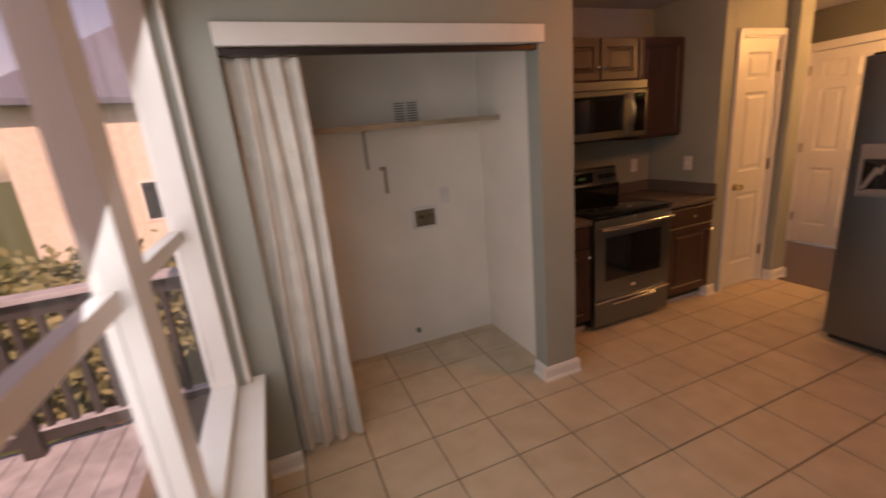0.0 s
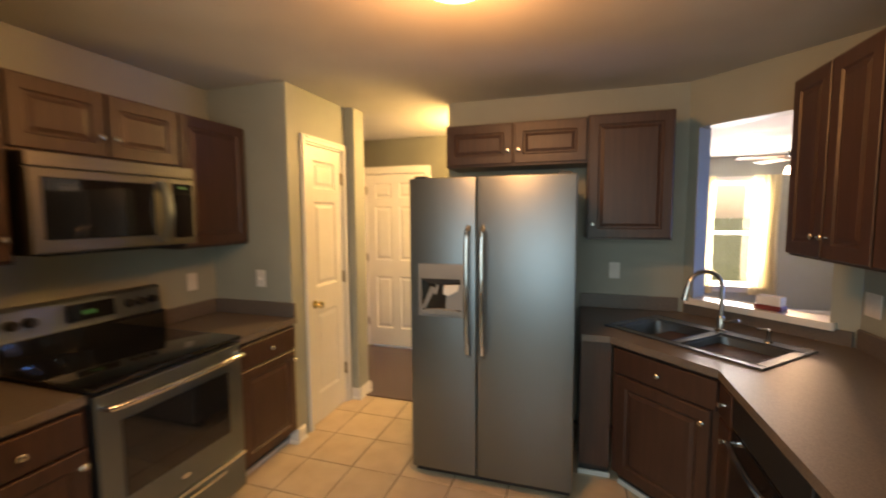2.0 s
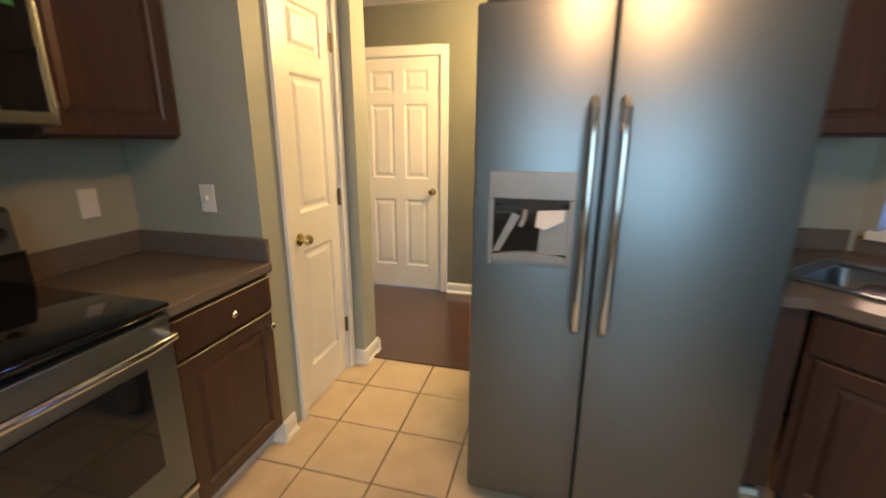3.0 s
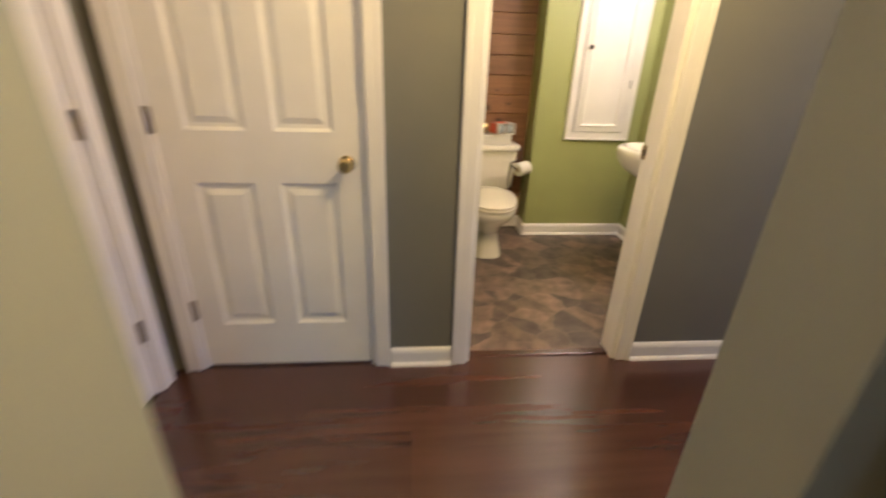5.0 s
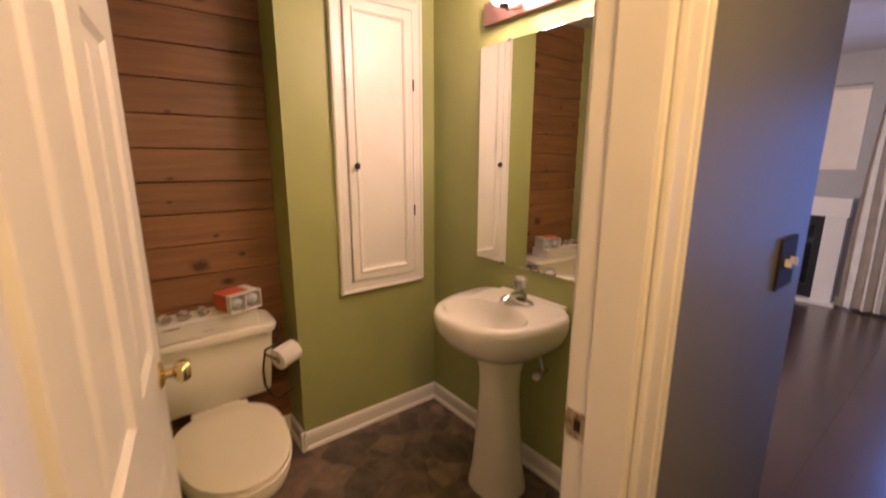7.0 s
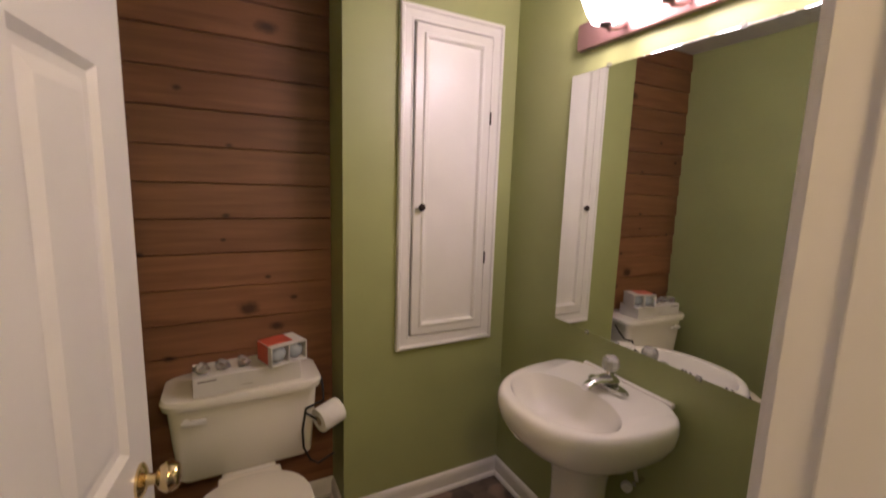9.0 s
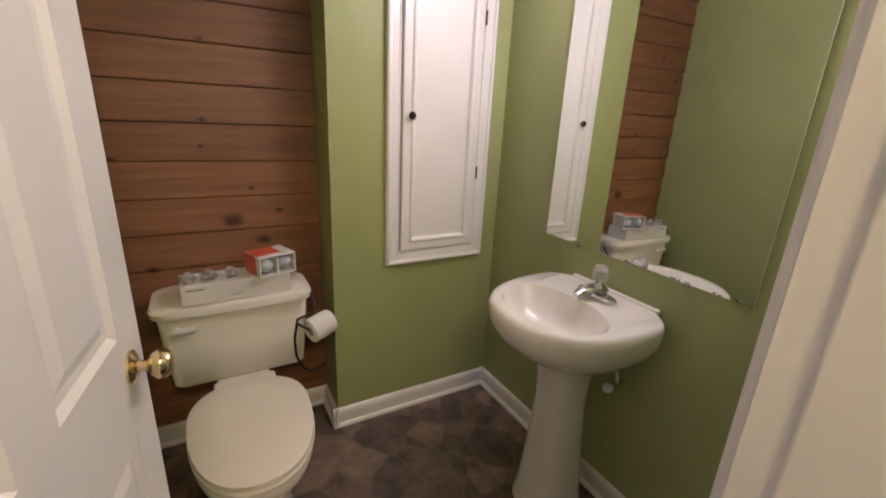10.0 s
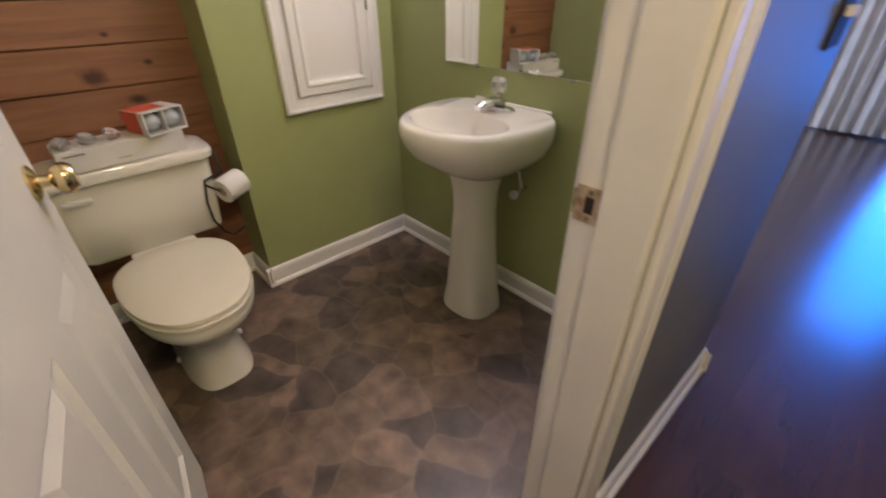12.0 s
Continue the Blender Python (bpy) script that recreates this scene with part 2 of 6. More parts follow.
bark = mat("bark", (0.12, 0.09, 0.07), 0.9, vary=0.2, scale=15, bump=0.5)


def vinyl_mat():
    """Sheet vinyl printed with irregular brown flagstones."""
    m = mat("flagstone_vinyl", (0.2, 0.14, 0.1), 0.42)
    nt = m.node_tree
    b = nt.nodes["Principled BSDF"]
    tc = nt.nodes.new("ShaderNodeTexCoord")
    nz = nt.nodes.new("ShaderNodeTexNoise")
    nz.inputs["Scale"].default_value = 5.0
    mx = nt.nodes.new("ShaderNodeMixRGB")
    mx.inputs[0].default_value = 0.10
    nt.links.new(tc.outputs["Object"], nz.inputs["Vector"])
    nt.links.new(tc.outputs["Object"], mx.inputs[1])
    nt.links.new(nz.outputs["Color"], mx.inputs[2])
    v1 = nt.nodes.new("ShaderNodeTexVoronoi")
    v1.feature = "DISTANCE_TO_EDGE"
    v2 = nt.nodes.new("ShaderNodeTexVoronoi")
    for v in (v1, v2):
        v.inputs["Scale"].default_value, v.inputs["Randomness"].default_value = 7.5, 1.0
        nt.links.new(mx.outputs[0], v.inputs["Vector"])
    bw = nt.nodes.new("ShaderNodeRGBToBW")
    nt.links.new(v2.outputs["Color"], bw.inputs[0])
    cr = nt.nodes.new("ShaderNodeValToRGB")
    e = cr.color_ramp.elements
    e[0].position, e[0].color = 0.25, (0.085, 0.066, 0.055, 1)
    e[1].position, e[1].color = 0.75, (0.205, 0.145, 0.112, 1)
    k = e.new(0.5)
    k.color = (0.135, 0.098, 0.072, 1)
    nt.links.new(bw.outputs[0], cr.inputs[0])
    n2 = nt.nodes.new("ShaderNodeTexNoise")
    n2.inputs["Scale"].default_value, n2.inputs["Detail"].default_value = 11.0, 8
    nt.links.new(tc.outputs["Object"], n2.inputs["Vector"])
    c2 = nt.nodes.new("ShaderNodeValToRGB")
    c2.color_ramp.elements[0].position, c2.color_ramp.elements[0].color = 0.3, (0.48, 0.47, 0.47, 1)
    c2.color_ramp.elements[1].position, c2.color_ramp.elements[1].color = 0.7, (1.35, 1.31, 1.27, 1)
    nt.links.new(n2.outputs["Fac"], c2.inputs[0])
    mul = nt.nodes.new("ShaderNodeMixRGB")
    mul.blend_type = "MULTIPLY"
    mul.inputs[0].default_value = 1.0
    nt.links.new(cr.outputs[0], mul.inputs[1])
    nt.links.new(c2.outputs[0], mul.inputs[2])
    er = nt.nodes.new("ShaderNodeValToRGB")
    er.color_ramp.elements[0].position, er.color_ramp.elements[1].position = 0.0, 0.05
    er.color_ramp.elements[0].color = (0.62, 0.62, 0.62, 1)
    nt.links.new(v1.outputs["Distance"], er.inputs[0])
    fin = nt.nodes.new("ShaderNodeMixRGB")
    fin.inputs[1].default_value = (0.19, 0.145, 0.115, 1)
    nt.links.new(er.outputs[0], fin.inputs[0])
    nt.links.new(mul.outputs[0], fin.inputs[2])
    nt.links.new(fin.outputs[0], b.inputs["Base Color"])
    bp = nt.nodes.new("ShaderNodeBump")
    bp.inputs["Strength"].default_value, bp.inputs["Distance"].default_value = 0.25, 0.002
    nt.links.new(n2.outputs["Fac"], bp.inputs["Height"])
    nt.links.new(bp.outputs[0], b.inputs["Normal"])
    return m


# places of the larger knots on the plank wall: y, z, size
KNOTS = ((2.106, 2.106, 0.026), (2.277, 1.366, 0.011), (2.027, 1.008, 0.012), (2.208, 0.976, 0.028), (2.099, 0.885, 0.020),
         (2.257, 1.641, 0.010), (2.128, 1.106, 0.009), (2.291, 1.269, 0.008), (2.592, 1.716, 0.012), (2.573, 1.22, 0.011),
         (2.42, 1.84, 0.012), (2.35, 0.55, 0.014), (2.50, 0.80, 0.016))


def knotty_mat():
    """Stained pine boards, grain along y, with dark knots."""
    m = mat("stained_pine", (0.20, 0.085, 0.042), 0.5)
    nt = m.node_tree
    b = nt.nodes["Principled BSDF"]
    oi = nt.nodes.new("ShaderNodeObjectInfo")
    geo = nt.nodes.new("ShaderNodeNewGeometry")
    shift = nt.nodes.new("ShaderNodeCombineXYZ")
    nt.links.new(oi.outputs["Random"], shift.inputs["X"])
    spread = nt.nodes.new("ShaderNodeVectorMath")
    spread.operation = "MULTIPLY_ADD"
    spread.inputs[1].default_value = (7.0, 1.0, 1.0)
    nt.links.new(shift.outputs[0], spread.inputs[0])
    nt.links.new(geo.outputs["Position"], spread.inputs[2])
    mp = nt.nodes.new("ShaderNodeMapping")
    mp.inputs["Scale"].default_value = (1, 1.1, 16)
    nt.links.new(spread.outputs[0], mp.inputs["Vector"])
    n = nt.nodes.new("ShaderNodeTexNoise")
    n.inputs["Scale"].default_value, n.inputs["Detail"].default_value, n.inputs["Distortion"].default_value = 2.2, 5, 0.5
    nt.links.new(mp.outputs[0], n.inputs["Vector"])
    cr = nt.nodes.new("ShaderNodeValToRGB")
    cr.color_ramp.elements[0].position, cr.color_ramp.elements[0].color = 0.25, (0.165, 0.067, 0.027, 1)
    cr.color_ramp.elements[1].position, cr.color_ramp.elements[1].color = 0.78, (0.285, 0.131, 0.055, 1)
    nt.links.new(n.outputs["Fac"], cr.inputs[0])
    out = cr.outputs[0]
    wob = nt.nodes.new("ShaderNodeTexNoise")
    wob.inputs["Scale"].default_value = 30.0
    nt.links.new(geo.outputs["Position"], wob.inputs["Vector"])
    for y, z, size in KNOTS:
        off = nt.nodes.new("ShaderNodeVectorMath")
        off.operation = "SUBTRACT"
        off.inputs[1].default_value = (8.177, y, z)
        nt.links.new(geo.outputs["Position"], off.inputs[0])
        sc = nt.nodes.new("ShaderNodeVectorMath")
        sc.operation = "MULTIPLY"
        sc.inputs[1].default_value = (0.0, 0.7 / size, 1.15 / size)
        nt.links.new(off.outputs[0], sc.inputs[0])
        ln = nt.nodes.new("ShaderNodeVectorMath")
        ln.operation = "LENGTH"
        nt.links.new(sc.outputs[0], ln.inputs[0])
        ad = nt.nodes.new("ShaderNodeMath")
        nt.links.new(ln.outputs["Value"], ad.inputs[0])
        nt.links.new(wob.outputs["Fac"], ad.inputs[1])
        kr = nt.nodes.new("ShaderNodeValToRGB")
        e = kr.color_ramp.elements
        e[0].position, e[0].color = 0.5, (0.22, 0.15, 0.13, 1)
        e[1].position, e[1].color = 1.0, (1, 1, 1, 1)
        half = nt.nodes.new("ShaderNodeMath")
        half.operation = "MULTIPLY"
        half.inputs[1].default_value = 0.55
        nt.links.new(ad.outputs[0], half.inputs[0])
        nt.links.new(half.outputs[0], kr.inputs[0])
        mul = nt.nodes.new("ShaderNodeMixRGB")
        mul.blend_type = "MULTIPLY"
        mul.inputs[0].default_value = 1.0
        nt.links.new(out, mul.inputs[1])
        nt.links.new(kr.outputs[0], mul.inputs[2])
        out = mul.outputs[0]
    hs = nt.nodes.new("ShaderNodeHueSaturation")
    mr = nt.nodes.new("ShaderNodeMapRange")
    mr.inputs["To Min"].default_value, mr.inputs["To Max"].default_value = 0.82, 1.15
    nt.links.new(oi.outputs["Random"], mr.inputs["Value"])
    nt.links.new(mr.outputs[0], hs.inputs["Value"])
    nt.links.new(out, hs.inputs["Color"])
    nt.links.new(hs.outputs[0], b.inputs["Base Color"])
    bp = nt.nodes.new("ShaderNodeBump")
    bp.inputs["Strength"].default_value, bp.inputs["Distance"].default_value = 0.15, 0.002
    nt.links.new(n.outputs["Fac"], bp.inputs["Height"])
    nt.links.new(bp.outputs[0], b.inputs["Normal"])
    return m


def mirror_mat():
    m = bpy.data.materials.new("mirror_silver")
    m.use_nodes = True
    b = m.node_tree.nodes["Principled BSDF"]
    b.inputs["Base Color"].default_value = (0.86, 0.88, 0.86, 1)
    b.inputs["Metallic"].default_value, b.inputs["Roughness"].default_value = 1.0, 0.0
    return m


def pane_mat():
    m = bpy.data.materials.new("window_glass")
    m.use_nodes = True
    nt = m.node_tree
    nt.nodes.remove(nt.nodes["Principled BSDF"])
    tr, gl, mx = (nt.nodes.new(k) for k in ("ShaderNodeBsdfTransparent", "ShaderNodeBsdfGlossy", "ShaderNodeMixShader"))
    gl.inputs["Roughness"].default_value = 0.02
    mx.inputs[0].default_value = 0.07
    nt.links.new(tr.outputs[0], mx.inputs[1])
    nt.links.new(gl.outputs[0], mx.inputs[2])
    nt.links.new(mx.outputs[0], nt.nodes["Material Output"].inputs["Surface"])
    return m


def lampshade_mat():
    """Frosted glass that glows and lets part of the bulb's light straight through."""
    m = mat("frosted_shade", (0.85, 0.80, 0.75), 0.4, emit=(1.0, 0.84, 0.74), power=9.0)
    nt = m.node_tree
    tr, mx = nt.nodes.new("ShaderNodeBsdfTransparent"), nt.nodes.new("ShaderNodeMixShader")
    mx.inputs[0].default_value = 0.45
    nt.links.new(tr.outputs[0], mx.inputs[1])
    nt.links.new(nt.nodes["Principled BSDF"].outputs[0], mx.inputs[2])
    nt.links.new(mx.outputs[0], nt.nodes["Material Output"].inputs["Surface"])
    return m


shade_glass = lampshade_mat()
vinyl, pine, mirror_silver, glass = vinyl_mat(), knotty_mat(), mirror_mat(), pane_mat()

switch_plastic = mat("dark_switch_plate", (0.014, 0.009, 0.010), 0.75)
fridge_side = mat("fridge_side_paint", (0.035, 0.035, 0.037), 0.45)
dispenser_grey = mat("dispenser_grey", (0.28, 0.28, 0.28), 0.35, 0.3)
red_dark = mat("dark_red_plastic", (0.18, 0.03, 0.03), 0.4)
shelf_edge = mat("tan_wood_edge", (0.42, 0.32, 0.22), 0.6, vary=0.1)
box_brown = mat("brown_plastic", (0.20, 0.145, 0.10), 0.5, vary=0.15, scale=12)
bracket_grey = mat("bracket_metal", (0.45, 0.41, 0.36), 0.45, 0.3)
vent_grey = mat("dull_grey", (0.22, 0.20, 0.18), 0.6, vary=0.1)

seat_cream = mat("cream_plastic", (0.74, 0.69, 0.58), 0.22, vary=0.01, scale=3)
acrylic = mat("clear_acrylic", (0.9, 0.88, 0.85), 0.05, transmission=0.7)
curtain_cream = mat("cream_cloth", (0.80, 0.72, 0.54), 0.85, vary=0.05, scale=8, bump=0.3, bump_scale=300)



def let_light_through(m, share):
    """Thin cloth: part of the light behind it comes through."""
    nt = m.node_tree
    tl, mx = nt.nodes.new("ShaderNodeBsdfTranslucent"), nt.nodes.new("ShaderNodeMixShader")
    tl.inputs["Color"].default_value = (0.86, 0.78, 0.60, 1)
    mx.inputs[0].default_value = share
    nt.links.new(nt.nodes["Principled BSDF"].outputs[0], mx.inputs[1])
    nt.links.new(tl.outputs[0], mx.inputs[2])
    nt.links.new(mx.outputs[0], nt.nodes["Material Output"].inputs["Surface"])


let_light_through(curtain_cream, 0.55)

# ---- structure ----
H = 2.44
XW, XH, YN, YC = 5.10, 6.35, 3.80, 2.785

floor_k = solid("floor_kitchen", boxes((0.0, 5.06, -0.9, 3.95, -0.12, -0.006)), grout, "brown grout bed under beige ceramic tiles", "floor", kind="structure")
floor_l = solid("floor_living", boxes((5.06, 6.40, -3.3, 4.0, -0.12, -0.012)), gap_dark, "dark wooden plank floor of hall and living room", "floor", kind="structure")
floor_l2 = solid("floor_living_rest", boxes((2.0, 5.06, -3.3, -0.9, -0.12, -0.012), (6.40, 9.7, -3.3, 1.0, -0.12, -0.012)), gap_dark, "dark wooden plank floor of the living room", "floor", kind="structure")
solid("floor_bathroom", boxes((6.40, 8.3, 1.0, 2.75, -0.12, 0.0)), vinyl, "brown flagstone patterned sheet vinyl floor", "floor", kind="structure")
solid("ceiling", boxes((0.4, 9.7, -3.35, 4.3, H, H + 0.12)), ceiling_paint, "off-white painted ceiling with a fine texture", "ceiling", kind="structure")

wall("wall_west", "x", 0.48, 0.14, -0.9, 3.92, 0, H, [(0.55, 2.70, 0.57, 2.22)], sage, sage, "sage painted wall with a wide double window")
wall("wall_closet_front", "y", YC, 0.12, 0.62, 2.50, 0, H, [(0.78, 2.28, 0, 2.0)], sage, closet_white, "sage painted wall with a wide closet opening")
wall("wall_closet_side", "x", 2.38, 0.12, YC + 0.12, YN, 0, H, [], closet_white, sage, "white closet wall beside the range cabinets")
wall("wall_closet_left", "x", 0.66, 0.10, YC + 0.12, 3.70, 0, H, [], closet_white, closet_white, "white closet side wall")
wall("wall_closet_back", "y", 3.70, 0.10, 0.66, 2.38, 0, H, [], closet_white, closet_white, "white scuffed closet back wall")
wall("wall_north", "y", YN, 0.12, 0.62, 4.335, 0, H, [], sage, sage, "sage kitchen wall behind the range")
wall("wall_pantry_side", "x", 4.215, 0.12, 3.265, YN, 0, H, [], sage, sage, "sage pantry side wall")
wall("wall_pantry_front", "y", 3.155, 0.11, 4.215, 4.965, 0, H, [(4.405, 4.897, 0, 2.09)], sage, sage, "sage pantry wall with a white door")
wall("wall_hall_west", "x", 4.965, 0.17, 3.08, 3.95, 0, H, [], sage, taupe, "sage wall end beside the pantry")
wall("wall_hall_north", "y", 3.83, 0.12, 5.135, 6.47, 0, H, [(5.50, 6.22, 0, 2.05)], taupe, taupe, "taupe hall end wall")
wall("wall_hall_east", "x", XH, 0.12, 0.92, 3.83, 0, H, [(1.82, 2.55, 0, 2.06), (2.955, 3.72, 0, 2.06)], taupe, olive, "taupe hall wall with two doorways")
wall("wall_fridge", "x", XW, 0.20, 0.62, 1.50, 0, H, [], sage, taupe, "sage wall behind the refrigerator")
wall("wall_fridge_end", "x", XW, 0.19, 1.50, 2.31, 0, H, [], sage, taupe, "sage wall end beside the refrigerator")
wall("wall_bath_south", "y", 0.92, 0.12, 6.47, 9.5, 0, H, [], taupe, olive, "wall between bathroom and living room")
wall("wall_bath_east", "x", 7.975, 0.42, 1.04, 1.86, 0, H, [], olive, olive, "olive bathroom wall with a recessed cabinet")
wall("wall_bath_back", "x", 8.20, 0.12, 1.86, 2.78, 0, H, [], olive, olive, "wall behind the bathroom planks")
wall("wall_bath_north", "y", 2.66, 0.12, 6.47, 8.20, 0, H, [], olive, olive, "olive bathroom wall behind the door")
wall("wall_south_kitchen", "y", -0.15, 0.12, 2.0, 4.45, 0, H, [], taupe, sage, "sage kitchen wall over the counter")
wall("wall_living_south", "y", -3.32, 0.12, 2.0, 9.5, 0, H, [(4.3, 6.15, 0.04, 2.1), (6.88, 7.89, 1.35, 2.15)], sage, pale_wall, "pale living room wall with the fireplace")
wall("wall_living_east", "x", 9.5, 0.12, -3.32, 1.04, 0, H, [(-1.42, -0.66, 0.42, 2.06)], sage, sage, "sage living room wall with a window")
wall("wall_living_west", "x", 2.0, 0.12, -3.2, -0.15, 0, H, [], sage, sage, "sage living room wall")
wall("wall_kitchen_end", "y", -0.9, 0.12, 0.62, 2.0, 0, H, [], sage, sage, "sage wall at the end of the kitchen")

# diagonal wall with the pass-through, from (5.10, 0.62) to (4.45, -0.03)
DG = Matrix.Translation((5.10, 0.62, 0)) @ pose(0, 0, 0, 0, 0, 225)
bm = bmesh.new()
DL = 0.919
for r in ((0, 0.07, 0, H), (0.07, 0.80, 0, 0.96), (0.07, 0.80, 2.13, H), (0.80, DL, 0, H)):
    box(bm, r[0], r[1], 0, 0.13, r[2], r[3], m=DG)
solid("wall_pass_through", bm, sage, "sage diagonal wall with a pass-through opening over the sink", "wall", kind="structure")
solid("sill_pass_through", boxes((0.05, 0.83, -0.05, 0.16, 0.962, 0.99), bevel=0.006, m=DG), white_paint, "white painted ledge of the pass-through", "sill", kind="structure")


# ---- trim ----
def baseboard(name, x0, y0, x1, y1, side):
    """A baseboard with a cap and a shoe, standing off the line to the given side (+1 left of the way)."""
    d = Vector((x1 - x0, y1 - y0, 0))
    m = Matrix.Translation((x0, y0, 0)) @ pose(0, 0, 0, 0, 0, math.degrees(math.atan2(d.y, d.x)))
    L = d.length
    ob = thing(name, "white painted moulded baseboard along the wall", "baseboard", kind="structure")
    bm = bmesh.new()
    prof = [(0.0, 0.0), (0.013, 0.0), (0.013, 0.068), (0.010, 0.080), (0.005, 0.088), (0.0, 0.092)]
    loft(bm, [[m @ Vector((x, side * p, z)) for p, z in prof] for x in (0, L)])
    part("board", bm, white_paint, ob)
    bm = bmesh.new()
    prof = [(0.013, 0.0), (0.026, 0.0), (0.024, 0.010), (0.018, 0.016), (0.013, 0.018)]
    loft(bm, [[m @ Vector((x, side * p, z)) for p, z in prof] for x in (0, L)])
    part("shoe_moulding", bm, white_paint, ob)
    return ob


for r in ((2.254, YC, 2.526, YC, -1), (0.62, YC, 0.78, YC, -1), (2.28, 2.905, 2.28, YC, -1), (2.50, YC, 2.50, 2.905, -1),
          (4.215, 3.155, 4.305, 3.155, -1), (4.215, 3.20, 4.215, 3.129, -1), (4.965, 3.155, 4.965, 3.054, -1), (4.939, 3.08, 5.161, 3.08, -1), (5.135, 3.054, 5.135, 3.83, -1),
          (XH, 0.894, XH, 1.755, 1), (XH, 2.615, XH, 2.89, 1), (5.074, 2.31, 5.316, 2.31, 1), (5.29, 2.336, 5.29, 1.50, -1), (5.30, 1.50, 5.30, 0.62, -1),
          (6.47, 1.04, 7.975, 1.04, 1), (7.975, 1.04, 7.975, 1.884, 1), (7.95, 1.86, 8.17, 1.86, 1), (8.18, 1.86, 8.18, 2.66, 1), (8.18, 2.66, 6.6, 2.66, 1),
          (6.32, 0.92, 9.5, 0.92, -1), (9.5, 0.92, 9.5, -3.2, -1), (9.5, -3.2, 8.25, -3.2, -1), (6.85, -3.2, 6.15, -3.2, -1)):
    baseboard("baseboard", *r)


def opening_trim(name, m, w, h, depth, both=True, casing=0.062, label="white painted door casing and jamb"):
    """Casing and jamb of an opening: local x across it, y into the wall, z up."""
    ob = thing(name, label, "door frame", kind="structure")
    sides = [(-0.016, 0.0)] + ([(depth, depth + 0.016)] if both else [])
    for y0, y1 in sides:
        for x0, x1, z0, z1 in ((-casing, 0.003, 0, h + casing), (w - 0.003, w + casing, 0, h + casing), (0.003, w - 0.003, h - 0.003, h + casing)):
            bm = boxes((x0, x1, y0, y1, z0, z1), bevel=0.005, m=m)
            ya, yb = (y0 - 0.003, y0 + 0.002) if y0 < 0 else (y1 - 0.002, y1 + 0.003)
            if x1 - x0 < 0.1:
                xa, xb = (x0, x0 + 0.02) if x0 < 0 else (x1 - 0.02, x1)
                box(bm, xa, xb, ya, yb, z0, z1, bevel=0.002, m=m)
            else:
                box(bm, x0, x1, ya, yb, z1 - 0.02, z1, bevel=0.002, m=m)
            part("casing", bm, white_paint, ob)
    for x0, x1, z0, z1 in ((0, 0.016, 0, h), (w - 0.016, w, 0, h), (0.016, w - 0.016, h - 0.016, h)):
        part("jamb", boxes((x0, x1, 0.001, depth - 0.001, z0, z1), m=m), white_paint, ob)
    for x0, x1, z0, z1 in ((0.016, 0.022, 0, h - 0.016), (w - 0.022, w - 0.016, 0, h - 0.016)):
        part("door_stop", boxes((x0, x1, 0.002, depth * 0.42 + 0.03, z0, z1), bevel=0.003, m=m), white_paint, ob)
    return ob


def knob_set(parent, x, z, y0, mate=brass, reach=0.062):
    bm = bmesh.new()
    t = pose(x, y0, z, 90, 0, 0)
    lathe(bm, [(0.001, 0), (0.031, 0), (0.031, 0.004), (0.022, 0.009), (0.011, 0.012), (0.010, 0.026), (0.020, 0.032),
               (0.027, 0.042), (0.027, 0.052), (0.020, reach), (0.001, reach + 0.001)], 24, m=t)
    return part("knob", bm, mate, parent, "polished brass door knob", smooth=True)


